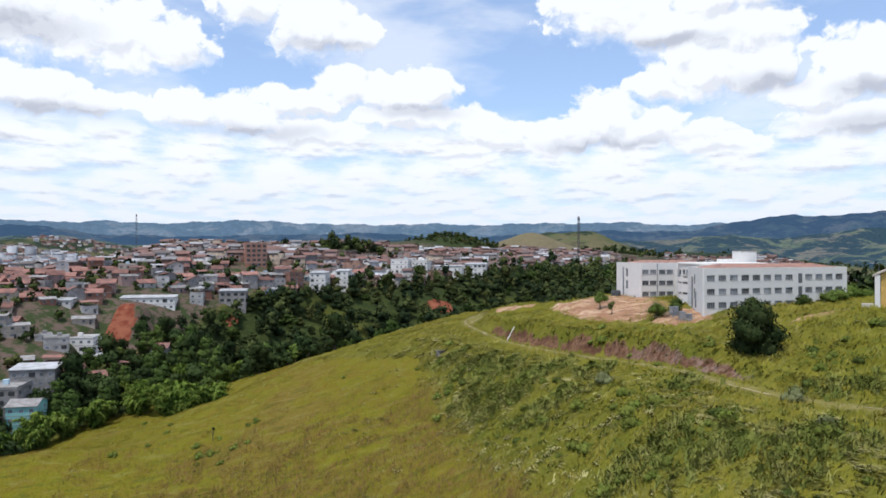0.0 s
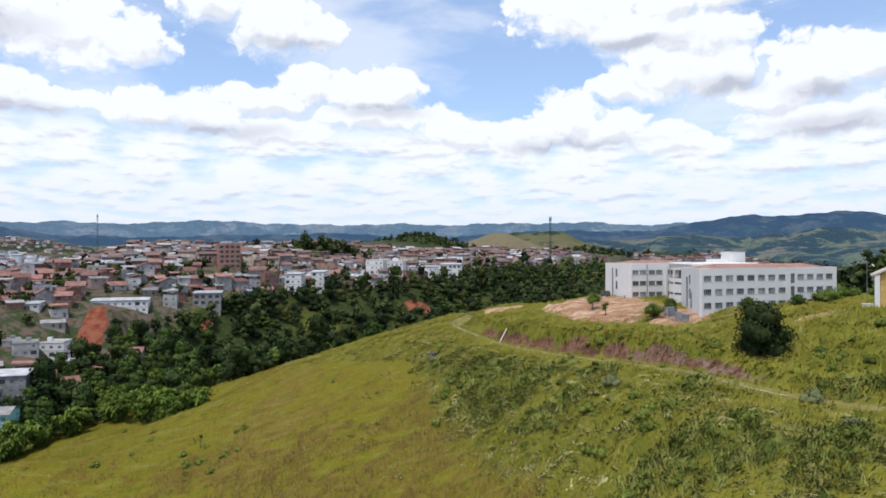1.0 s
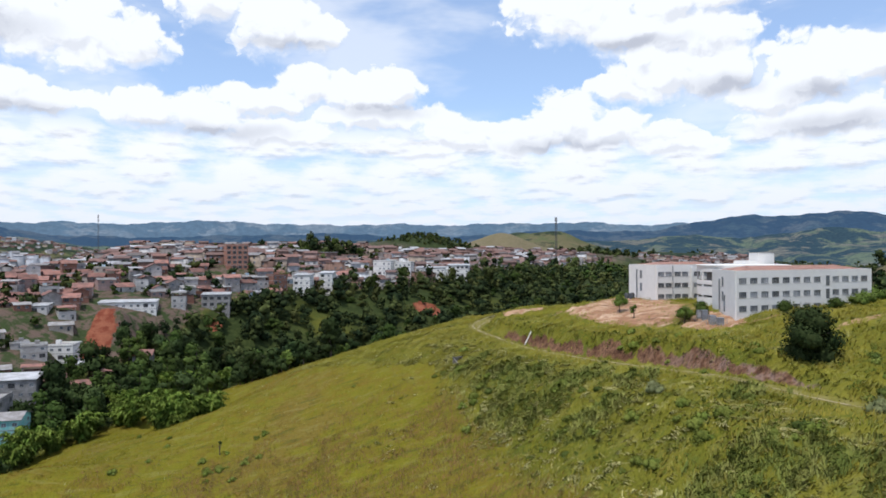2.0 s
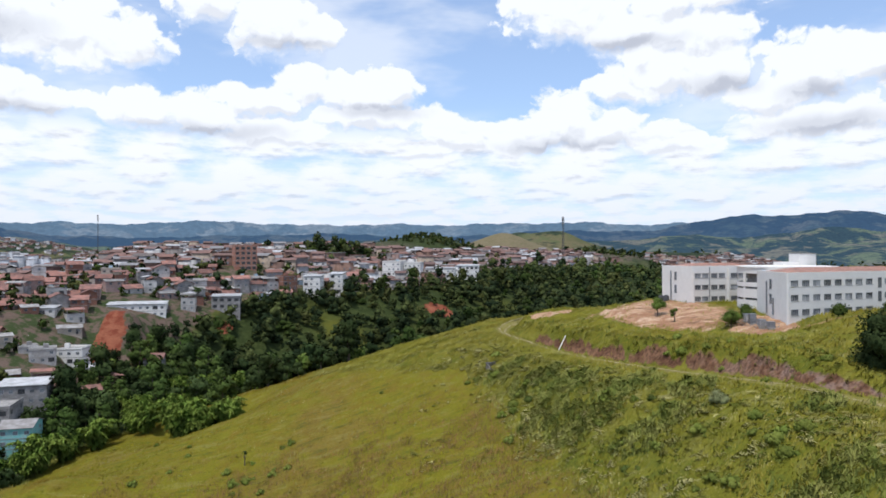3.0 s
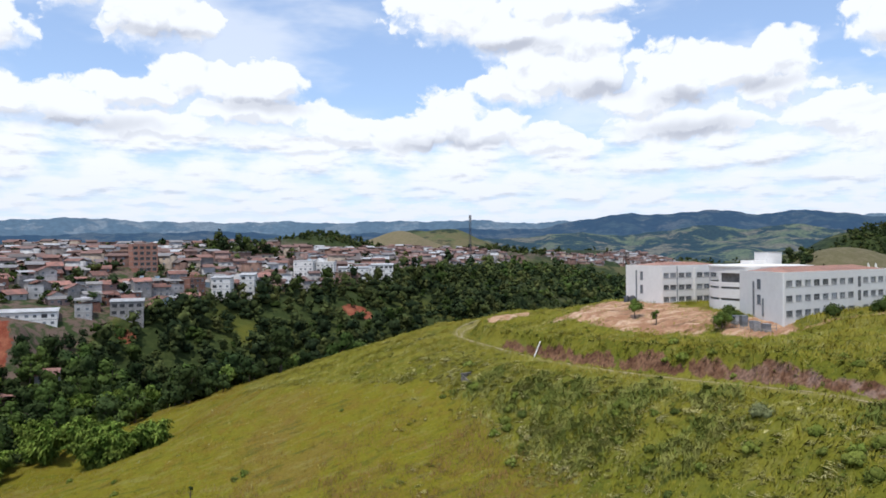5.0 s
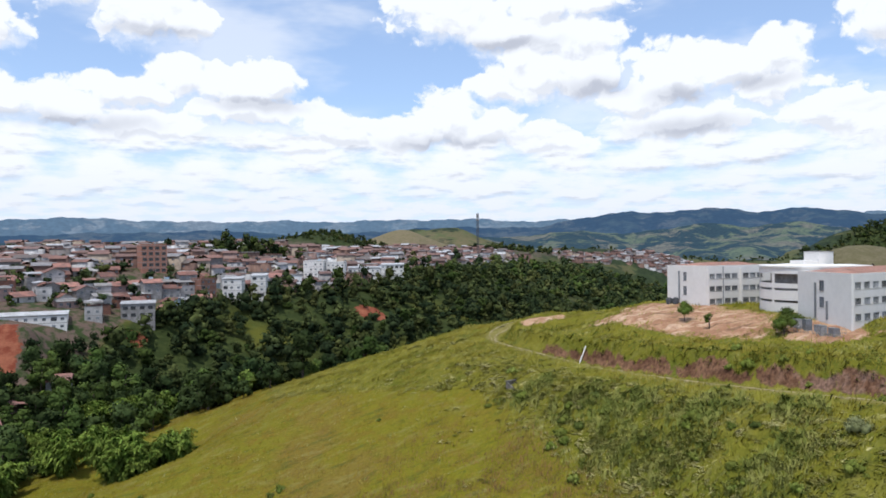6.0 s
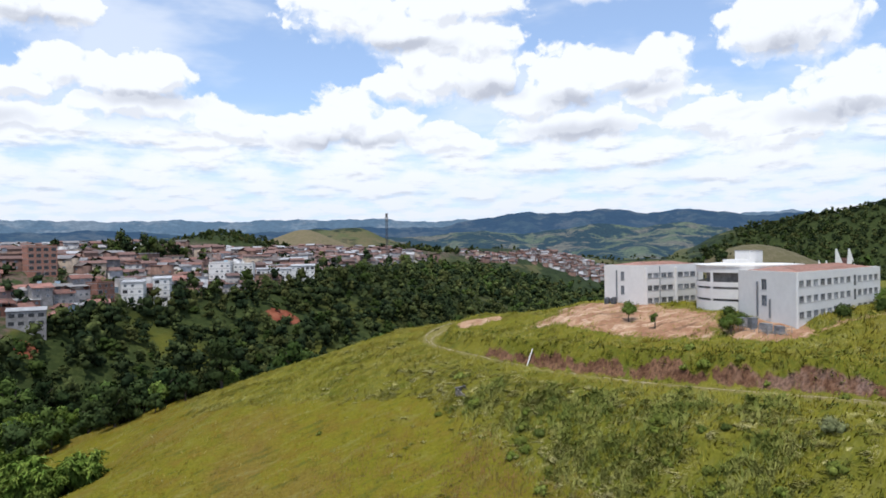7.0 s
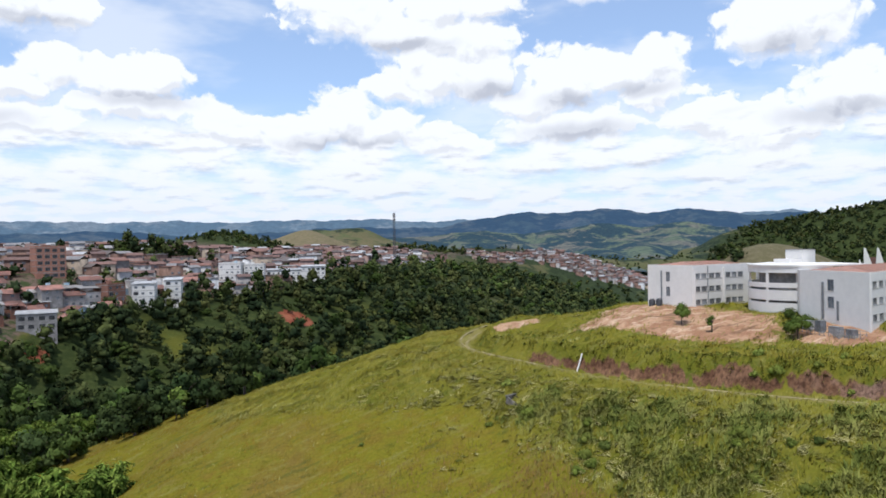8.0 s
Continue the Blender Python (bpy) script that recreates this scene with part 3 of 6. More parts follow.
def add_box(bm, x0, x1, y0, y1, z0, z1, index=0):
    v = [bm.verts.new(p) for p in ((x0, y0, z0), (x1, y0, z0), (x1, y1, z0), (x0, y1, z0), (x0, y0, z1), (x1, y0, z1), (x1, y1, z1), (x0, y1, z1))]
    for f in ((3, 2, 1, 0), (4, 5, 6, 7), (0, 1, 5, 4), (1, 2, 6, 5), (2, 3, 7, 6), (3, 0, 4, 7)):
        bm.faces.new([v[k] for k in f]).material_index = index


def box(*size):
    bm = bmesh.new()
    add_box(bm, *size)
    return bm


def prism(pts, z0, z1, bm=None, index=0):
    """An upright block over a plan outline, given anticlockwise."""
    bm = bm or bmesh.new()
    low = [bm.verts.new((x, y, z0)) for x, y in pts]
    top = [bm.verts.new((x, y, z1)) for x, y in pts]
    faces = [bm.faces.new(low[::-1]), bm.faces.new(top)]
    for k in range(len(pts)):
        j = (k + 1) % len(pts)
        faces.append(bm.faces.new((low[k], low[j], top[j], top[k])))
    for f in faces:
        f.material_index = index
    return bm


def tube(points, radii, sides=6):
    """Vertices and triangles of a tapering limb."""
    points = [Vector(p) for p in points]
    verts, faces = [], []
    for k, p in enumerate(points):
        way = (points[min(k + 1, len(points) - 1)] - points[max(k - 1, 0)]).normalized()
        a = way.orthogonal().normalized()
        b = way.cross(a)
        for j in range(sides):
            w = 2 * math.pi * j / sides
            verts.append(p + (a * math.cos(w) + b * math.sin(w)) * radii[k])
    for k in range(len(points) - 1):
        for j in range(sides):
            p, q = k * sides + j, k * sides + (j + 1) % sides
            faces += [(p, q, q + sides), (p, q + sides, p + sides)]
    return np.array([tuple(v) for v in verts]), np.array(faces)


def joined(pieces):
    """One set of arrays from many: vertices, faces and, where given, normals."""
    n = np.cumsum([0] + [len(p[0]) for p in pieces])
    out = [np.concatenate([p[0] for p in pieces]), np.concatenate([p[1] + k for p, k in zip(pieces, n)])]
    if len(pieces[0]) > 2:
        out.append(np.concatenate([p[2] for p in pieces]))
    return out


# ---- materials ----
WHITE = material("white_render", (0.75, 0.72, 0.675), (0.715, 0.685, 0.64), 0.18, fine=0.9, rough=0.8, grain=0.025)
TOWN_WHITE = material("town_white_wall", (0.54, 0.515, 0.49), (0.38, 0.355, 0.33), 0.2, fine=2.0, each=0.18)
SCHOOL_TILE = material("school_tile", (0.38, 0.20, 0.145), (0.26, 0.155, 0.12), 0.5, fine=4.0)
STAINED = material("stained_plinth", (0.62, 0.58, 0.53), (0.48, 0.42, 0.36), 0.5, fine=2.0)
TILE = material("clay_tile", (0.285, 0.138, 0.105), (0.165, 0.092, 0.076), 0.35, fine=5.0, each=0.35)
GLASS = material("window_glass", (0.10, 0.115, 0.13), (0.17, 0.185, 0.20), 0.8, rough=0.12, each=0.45)
BLINDS = material("glass_with_blinds", (0.09, 0.10, 0.11), (0.24, 0.245, 0.25), 0.25, rough=0.15, each=0.55)
DARK = material("dark_parts_and_bay_shade", (0.03, 0.032, 0.035), (0.06, 0.06, 0.062), 0.8, rough=0.4)
METAL = material("grey_metal", (0.30, 0.31, 0.33), (0.22, 0.23, 0.24), 2.0, rough=0.45, metal=0.6)
MAST_STEEL = material("mast_steel", (0.085, 0.085, 0.09), (0.055, 0.055, 0.06), 2.0, rough=0.6)
OLD_CONCRETE = material("blackened_concrete", (0.20, 0.18, 0.155), (0.085, 0.075, 0.062), 0.9, fine=3.0)
CONCRETE = material("weathered_concrete", (0.36, 0.34, 0.31), (0.25, 0.235, 0.215), 0.6, fine=3.0, each=0.1)
SHEET = material("roof_sheet", (0.46, 0.455, 0.45), (0.31, 0.30, 0.29), 0.35, fine=4.0, rough=0.55, each=0.2)
FIBRE = material("fibre_cement_roof", (0.30, 0.285, 0.27), (0.20, 0.18, 0.165), 0.5, fine=4.0, each=0.25)
BRICK = material("raw_brick", (0.27, 0.125, 0.085), (0.20, 0.105, 0.078), 0.7, fine=4.0, each=0.15)
NEW_BRICK = material("new_brick", (0.40, 0.185, 0.125), (0.31, 0.150, 0.105), 0.7, fine=4.0)
CREAM = material("cream_wall", (0.50, 0.42, 0.34), (0.38, 0.32, 0.26), 0.4, fine=3.0, each=0.12)
PINKISH = material("faded_pink_wall", (0.40, 0.27, 0.235), (0.30, 0.205, 0.18), 0.4, fine=3.0, each=0.12)
BLUEISH = material("pale_blue_wall", (0.46, 0.58, 0.64), (0.40, 0.50, 0.56), 0.4, fine=3.0, each=0.1)
TURQUOISE = material("turquoise_wall", (0.20, 0.50, 0.47), (0.30, 0.50, 0.47), 0.6, fine=3.0)
GREYWALL = material("grey_render", (0.33, 0.31, 0.295), (0.215, 0.20, 0.19), 0.4, fine=3.0, each=0.12)
YELLOW = material("ochre_yellow_wall", (0.62, 0.40, 0.12), (0.54, 0.34, 0.10), 0.4, fine=3.0)
BARK = material("bark", (0.13, 0.10, 0.075), (0.08, 0.06, 0.045), 3.0, bump=0.03, bump_scale=9)
POLE = material("white_pole", (0.72, 0.70, 0.66), (0.60, 0.57, 0.52), 2.0)


def leaf_material(name, a, b, island=0.35, each=0.25, rough=0.85, scale=0.35):
    m = material(name, a, b, scale, rough=rough, island=island, each=each)
    bsdf = m.node_tree.nodes["Principled BSDF"]
    bsdf.inputs["Specular IOR Level"].default_value = 0.04
    return m


LEAF_DARK = leaf_material("dark_leaves", (0.024, 0.040, 0.014), (0.046, 0.064, 0.020), island=0.2, each=0.4, scale=0.06)
LEAF_MID = leaf_material("green_leaves", (0.044, 0.072, 0.017), (0.072, 0.100, 0.024), island=0.22, each=0.4, scale=0.06)
LEAF_LIGHT = leaf_material("light_leaves", (0.085, 0.130, 0.024), (0.120, 0.150, 0.034), island=0.25)
LEAF_BAMBOO = leaf_material("bamboo_leaves", (0.070, 0.118, 0.018), (0.150, 0.195, 0.036), island=0.3)
LEAF_GREY = leaf_material("grey_green_leaves", (0.125, 0.140, 0.055), (0.200, 0.208, 0.095), island=0.2, each=0.1)
LEAF_WOODS = leaf_material("woodland_leaves", (0.026, 0.041, 0.016), (0.102, 0.120, 0.038), island=0.3, scale=0.12)
LEAF_DEEP = leaf_material("deep_wood_leaves", (0.019, 0.032, 0.014), (0.044, 0.060, 0.023), island=0.3, scale=0.1)
LEAF_OLIVE = leaf_material("olive_wood_leaves", (0.052, 0.062, 0.018), (0.105, 0.110, 0.036), island=0.3, scale=0.1)
LEAF_LONE = leaf_material("deep_green_leaves", (0.016, 0.027, 0.009), (0.034, 0.045, 0.015), island=0.25)


# ---- the school ----
def frame_of(x0, y0, x1, y1):
    """The pose of a wall that runs from one plan point to the next, its outside on the right of that way, and its length."""
    return pose(x0, y0, 0, 0, 0, math.degrees(math.atan2(y1 - y0, x1 - x0))), math.hypot(x1 - x0, y1 - y0)


def pierced(length, z0, z1, rows, thick=0.3):
    """A wall along x, outside towards -y, with rows of openings: (low, high, [(from, to), ...])."""
    bm = bmesh.new()
    z = z0
    for low, high, gaps in rows:
        add_box(bm, 0, length, 0, thick, z, low)
        x = 0.0
        for a, b in gaps:
            add_box(bm, x, a, 0, thick, low, high)
            x = b
        add_box(bm, x, length, 0, thick, low, high)
        z = high
    add_box(bm, 0, length, 0, thick, z, z1)
    return bm


def window_mesh(name, w, h, panes, frame_mat, pane_mat):
    """A window, centred, outside towards -y: a frame with sunk panes."""
    bm = bmesh.new()
    e = 0.07
    xs, x = [-w / 2], -w / 2 + e
    step = (w - e) / panes
    for k in range(panes):
        xs += [-w / 2 + e + k * step, -w / 2 + (k + 1) * step]
    xs.append(w / 2)
    zs = [-h / 2, -h / 2 + e, h / 2 - e, h / 2]
    v = [[bm.verts.new((x, -0.04, z)) for x in xs] for z in zs]
    glass = []
    for j in range(3):
        for i in range(len(xs) - 1):
            f = bm.faces.new((v[j][i], v[j][i + 1], v[j + 1][i + 1], v[j + 1][i]))
            if j == 1 and i % 2 == 1:
                glass.append(f)
    rim = [g for g in bm.edges if g.is_boundary]
    out = bmesh.ops.extrude_edge_only(bm, edges=rim)["geom"]
    for g in out:
        if isinstance(g, bmesh.types.BMVert):
            g.co.y = 0.06
    sunk = bmesh.ops.inset_individual(bm, faces=glass, thickness=0.004, depth=-0.05)
    for f in glass:
        f.material_index = 1
    me = bpy.data.meshes.new(name)
    bm.to_mesh(me)
    bm.free()
    me.materials.append(frame_mat), me.materials.append(pane_mat)
    return me


WINDOW_WIDE = window_mesh("school_window", 2.3, 1.35, 4, SHEET, BLINDS)
WINDOW_TALL = window_mesh("stair_window", 1.8, 2.3, 2, GREYWALL, GLASS)
WINDOW_SLIM = window_mesh("slim_window", 1.2, 2.4, 2, GREYWALL, GLASS)


def school_wall(parent, p, q, top, rows, label=""):
    """A wall with windows: rows of (height of the middle, mesh, width, height, [centres])."""
    m, length = frame_of(*p, *q)
    cuts = []
    for mid, mesh, w, h, centres in sorted(rows, key=lambda r: r[0]):
        cuts.append((mid - h / 2, mid + h / 2, [(c - w / 2, c + w / 2) for c in centres]))
    wall = placed(part("wall", pierced(length, -3.5, top, cuts), WHITE, parent, label), m)
    for mid, mesh, w, h, centres in rows:
        for c in centres:
            window = placed(part("window", mesh, None, parent), m @ pose(c, 0.13, mid))
            placed(part("window_sill", SILLS[mesh.name], None, window), pose(0, -0.13, -h / 2))
    return wall


def mesh_from(name, bm, mat):
    me = bpy.data.meshes.new(name)
    bm.to_mesh(me)
    bm.free()
    me.materials.append(mat)
    return me


SILLS = {"school_window": mesh_from("sill_wide", box(-1.22, 1.22, -0.07, 0.12, -0.06, 0.0), CONCRETE),
         "stair_window": mesh_from("sill_tall", box(-0.95, 0.95, -0.07, 0.12, -0.06, 0.0), CONCRETE),
         "slim_window": mesh_from("sill_slim", box(-0.65, 0.65, -0.07, 0.12, -0.06, 0.0), CONCRETE)}


def low_roof(pts, z, rise, inset=1.2, overhang=0.0):
    """A low hipped tile roof over four plan points, with raised tile courses."""
    bm = bmesh.new()
    c = [Vector((x, y, z)) for x, y in pts]
    a, b = (c[0] + c[3]) / 2, (c[1] + c[2]) / 2
    way = (b - a).normalized()
    half = (c[3] - c[0]).length / 2
    ra, rb = a + way * half * 0.8 + Vector((0, 0, rise)), b - way * half * 0.8 + Vector((0, 0, rise))
    v = [bm.verts.new(p) for p in c] + [bm.verts.new(ra), bm.verts.new(rb)]
    for f in ((0, 1, 5, 4), (2, 3, 4, 5), (3, 0, 4), (1, 2, 5), (3, 2, 1, 0)):
        bm.faces.new([v[k] for k in f])
    # courses of cover tiles running down both long slopes
    n = int((c[1] - c[0]).length / 1.1)
    for side, (p, q) in enumerate(((c[0], c[1]), (c[3], c[2]))):
        for k in range(1, n):
            t = k / n
            foot = p.lerp(q, t)
            head = ra.lerp(rb, min(max((t - 0.12) / 0.76, 0), 1))
            w = way * 0.12
            up = Vector((0, 0, 0.09))
            quad = [foot - w + up * 0.2, foot + w + up * 0.2, head + w + up * 0.2, head - w + up * 0.2]
            ridge = [foot + up, head + up]
            f = [bm.verts.new(x) for x in quad + ridge]
            bm.faces.new((f[0], f[4], f[5], f[3])), bm.faces.new((f[4], f[1], f[2], f[5]))
    return bm


def make_school():
    school = tagged(new("school_building"), "long white three-storey school building with low clay tile roofs", "building")
    # the wing with the long window front
    a, b, c, d = (61.0, 167.8), (103.0, 182.6), (105.5, 200.5), (63.8, 186.8)
    twelve = [2.2 + 3.36 * k for k in range(8)] + [32.0 + 3.3 * k for k in range(4)]
    rows = [(2.1, WINDOW_WIDE, 2.3, 1.35, twelve), (5.3, WINDOW_WIDE, 2.3, 1.35, twelve), (8.5, WINDOW_WIDE, 2.3, 1.35, twelve)]
    front = school_wall(school, a, b, 10.9, rows)
    for z in (5.0, 8.2):
        placed(part("window", WINDOW_SLIM, None, front, "tall narrow stairwell window"), pose(29.2, -0.02, z))
    end = school_wall(school, d, a, 10.9, [(4.5, WINDOW_TALL, 1.8, 2.3, [8.9]), (8.0, WINDOW_TALL, 1.8, 2.3, [8.9])], "blank white end wall with two small windows")
    for x, z0, z1 in ((6.9, 1.0, 8.6), (11.0, 1.0, 4.9)):
        placed(part("downpipe", box(-0.16, 0.16, -0.32, -0.02, z0, z1), METAL, end, "grey square service duct"), pose(x, 0, 0))
    school_wall(school, b, c, 10.9, [])
    school_wall(school, c, d, 10.9, [])
    part("roof", low_roof([(61.6, 168.6), (102.4, 183.2), (104.6, 199.6), (64.4, 186.0)], 10.7, 1.05), SCHOOL_TILE, school, "low hipped roof of weathered clay tiles")
    # the wing behind
    e, f, g, h = (59.2, 215.5), (82.0, 220.0), (79.2, 233.2), (55.4, 228.6)
    five = [1.9, 4.4, 7.4, 9.9, 13.9, 16.4, 19.0]
    rows = [(z, WINDOW_WIDE, 2.1, 1.35, five) for z in (2.1, 5.4, 8.7)]
    back = school_wall(school, e, f, 11.5, rows)
    for x in (0.4, 12.0):
        placed(part("column", box(-0.22, 0.22, -0.5, 0.0, -2, 10.6), WHITE, back, "slender white outside column"), pose(x, 0, 0))
    placed(part("downpipe", box(-0.07, 0.07, -0.2, -0.02, -1, 11.2), METAL, back, "thin grey downpipe"), pose(5.7, 0, 0))
    side = school_wall(school, h, e, 11.5, [(4.7, WINDOW_SLIM, 1.2, 2.4, [6.3]), (8.5, WINDOW_SLIM, 1.2, 2.4, [6.3])])
    placed(part("downpipe", box(-0.14, 0.14, -0.3, -0.02, 1.0, 10.0), METAL, side, "grey square service duct"), pose(4.4, 0, 0))
    school_wall(school, f, g, 11.5, [])
    school_wall(school, g, h, 11.5, [])
    part("roof", low_roof([(59.6, 216.2), (81.4, 220.6), (78.8, 232.6), (56.0, 228.2)], 11.3, 0.9), SCHOOL_TILE, school, "low hipped roof of weathered clay tiles")
    # the round stair tower between them, with long open slots
    centre, radius = Vector((77.5, 199.5)), 11.5
    angles = [radians(x) for x in range(96, 259, 6)]

    def ring(z0, z1, r0=radius, r1=radius - 0.35, span=angles):
        outer = [tuple(centre + Vector((math.cos(w), math.sin(w))) * r0) for w in span]
        inner = [tuple(centre + Vector((math.cos(w), math.sin(w))) * r1) for w in span[::-1]]
        return prism(outer + inner, z0, z1)

    for z0, z1 in ((-3.5, 3.0), (3.6, 5.9), (6.5, 7.6), (9.9, 11.4)):
        part("curved_wall", ring(z0, z1), WHITE, school, "curved white balcony wall")
    for w in (98, 150, 186, 230, 254):
        for z0, z1 in ((3.0, 3.6), (5.9, 6.5), (7.6, 9.9)):
            part("pier", ring(z0, z1, radius - 0.02, radius - 0.33, [radians(w - 1.6), radians(w + 1.6)]), WHITE, school)
    part("inner_wall", ring(-3, 11.0, radius - 2.6, radius - 2.9), GREYWALL, school, "shaded grey wall inside the open stair tower")
    for z in (3.2, 6.1):
        part("floor_slab", prism([tuple(centre + Vector((math.cos(w), math.sin(w))) * (radius - 0.4)) for w in angles], z - 0.3, z - 0.05), CONCRETE, school)
    part("roof_slab", prism([tuple(centre + Vector((math.cos(w), math.sin(w))) * (radius + 0.25)) for w in angles] + [(86, 189), (90, 200), (84, 216)], 11.4, 11.75), WHITE, school, "flat white roof slab")
    part("link_wall", prism([(64.6, 187.0), (80, 191.5), (86, 216), (82, 218), (76, 210), (72, 196)], -3, 10.6), WHITE, school)
    tank = part("tank_tower", prism([(85.6, 206.2), (90.6, 206.9), (90.2, 212), (85.4, 211.4)], 10, 14.9), WHITE, school, "plain white water tank tower on the roof")
    part("cap", prism([(85.5, 206.1), (90.7, 206.8), (90.3, 212.1), (85.3, 211.5)], 14.9, 15.05), CONCRETE, tank)
    part("plant_room", prism([(80.5, 205.6), (85.5, 206.2), (85.3, 211), (80.4, 210.4)], 10, 12.7), WHITE, school)


make_school()


def make_yard_things():
    # service units and low fence at the end wall
    for k, (x, y, w, h) in enumerate(((57.2, 178.5, 2.2, 1.7), (57.0, 175.6, 1.6, 2.3), (57.6, 172.6, 2.6, 1.6), (58.2, 169.6, 1.8, 1.3))):
        z = float(land(x, y))
        unit = tagged(new("service_unit"), "grey metal service unit on a concrete base by the school wall", "machine", group="service units")
        placed(unit, pose(x, y, z, 0, 0, 80))
        part("base", box(-w / 2 - 0.2, w / 2 + 0.2, -0.8, 0.8, -0.6, 0.2), CONCRETE, unit)
        part("cabinet", box(-w / 2, w / 2, -0.65, 0.65, 0.2, h), METAL if k % 2 else SHEET, unit)
        part("lid", box(-w / 2 - 0.05, w / 2 + 0.05, -0.7, 0.7, h, h + 0.08), METAL, unit)
    for x, y in ((53.6, 224.5), (54.4, 222.6)):
        tank = tagged(new("water_tank"), "dark round water tank beside the rear wing", "tank", group="water tanks")
        placed(tank, pose(x, y, float(land(x, y))))
        v, f = tube([(0, 0, -0.4), (0, 0, 1.5), (0, 0, 1.75)], [0.85, 0.85, 0.55], 14)
        part("drum", mesh_of("drum", v, f, DARK), None, tank)
        v, f = tube([(0, 0, 1.72), (0, 0, 1.86)], [0.5, 0.46], 12)
        part("lid", mesh_of("lid", v, f, DARK), None, tank)
    fence = tagged(new("metal_fence"), "low grey metal fence in front of the school's end wall", "fence")
    pts = [(55.4, 180.5), (55.3, 176.5), (55.6, 172.5), (56.3, 168.8), (58.6, 166.6)]
    for (x0, y0), (x1, y1) in zip(pts[:-1], pts[1:]):
        z = float(land((x0 + x1) / 2, (y0 + y1) / 2))
        m, length = frame_of(x0, y0, x1, y1)
        m = Matrix.Translation((0, 0, z)) @ m
        for k in range(int(length / 1.0) + 1):
            placed(part("post", box(-0.04, 0.04, -0.04, 0.04, -0.5, 1.7), METAL, fence), m @ pose(k * 1.0, 0, 0))
        for zz in (0.3, 0.95, 1.6):
            placed(part("rail", box(0, length, -0.03, 0.03, zz - 0.04, zz + 0.04), METAL, fence), m)
    # the yellow building beyond the tree
    x, y = 84.4, 138.0
    hall = tagged(new("yellow_hall"), "ochre-yellow hall with a mono-pitch roof and a white pillar", "building")
    placed(hall, pose(x, y, float(land(x, y)), 0, 0, -33))
    bm = bmesh.new()
    side = [(0, -2), (24, -2), (24, 8.6), (6, 9.4), (0, 6.4)]
    v0 = [bm.verts.new((px, 0, pz)) for px, pz in side]
    v1 = [bm.verts.new((px, 14, pz)) for px, pz in side]
    bm.faces.new(v0), bm.faces.new(v1[::-1])
    for k in range(5):
        bm.faces.new((v0[k], v1[k], v1[(k + 1) % 5], v0[(k + 1) % 5]))
    bmesh.ops.recalc_face_normals(bm, faces=bm.faces)
    part("wall", bm, YELLOW, hall)
    roof = bmesh.new()
    for (xa, za), (xb, zb) in (((-1.4, 5.9), (6, 9.6)), ((6, 9.6), (24.5, 8.8))):
        vs = [roof.verts.new(p) for p in ((xa, -0.6, za), (xb, -0.6, zb), (xb, 14.6, zb), (xa, 14.6, za), (xa, -0.6, za + 0.35), (xb, -0.6, zb + 0.35), (xb, 14.6, zb + 0.35), (xa, 14.6, za + 0.35))]
        for f in ((3, 2, 1, 0), (4, 5, 6, 7), (0, 1, 5, 4), (1, 2, 6, 5), (2, 3, 7, 6), (3, 0, 4, 7)):
            roof.faces.new([vs[k] for k in f])
    part("roof", roof, CREAM, hall, "sloping cream-edged roof")
    part("pillar", box(-1.0, -0.1, -0.5, 0.4, -1.5, 6.3), WHITE, hall, "square white corner pillar")
    part("base_block", box(-3.2, -1.2, -0.8, 0.8, -1.0, 0.7), STAINED, hall)
    for px in (9, 13, 17):
        placed(part("vent", box(-0.35, 0.35, -0.08, 0.0, -0.3, 0.3), WHITE, hall), pose(px, 0, 3.0))
    # the chapel-like roof fins further off
    for (x, y, s, z) in ((250, 318, 1.0, 4.0), (157, 247, 0.42, 6.5)):
        fin = tagged(new("gable_structure"), "pair of white pointed concrete fins with clay tiles between", "building")
        placed(fin, pose(x, y, z, 0, 0, -52) @ Matrix.Diagonal((s, s, s, 1)))
        for px in (-3.6, 1.2):
            bm = bmesh.new()
            tri = ((px, -1), (px + 4.4, -1), (px + 1.4 + px * 0.15, 9.5), (px + 0.7 + px * 0.15, 9.5))
            v0, v1 = [bm.verts.new((a, 0, b)) for a, b in tri], [bm.verts.new((a, 0.8, b)) for a, b in tri]
            bm.faces.new(v0), bm.faces.new(v1[::-1])
            for k in range(4):
                bm.faces.new((v0[k], v1[k], v1[(k + 1) % 4], v0[(k + 1) % 4]))
            bmesh.ops.recalc_face_normals(bm, faces=bm.faces)
            part("fin", bm, WHITE, fin)
        part("infill", box(-2.2, 4.2, 0.9, 1.5, -12, 5.0), TILE, fin)
        part("body", box(-12, 14, 1.6, 20, -14, 0.5), WHITE, fin, "long low white building body")
    # street lamp behind the wing
    lamp = tagged(new("street_lamp"), "slim grey street lamp post at the school's far end", "lamp")
    z = float(land(112, 184))
    placed(lamp, pose(112, 184, z))
    v, f = tube([(0, 0, -0.5), (0, 0, 4.5), (0, 0, 8.6)], [0.11, 0.09, 0.06])
    part("post", mesh_of("post", v, f, METAL), None, lamp)
    v, f = tube([(0, 0, 8.5), (-0.7, 0, 8.9), (-1.5, 0, 8.95)], [0.05, 0.05, 0.04])
    part("arm", mesh_of("arm", v, f, METAL), None, lamp)
    part("lamp_head", box(-2.2, -1.4, -0.16, 0.16, 8.88, 9.02), SHEET, lamp)
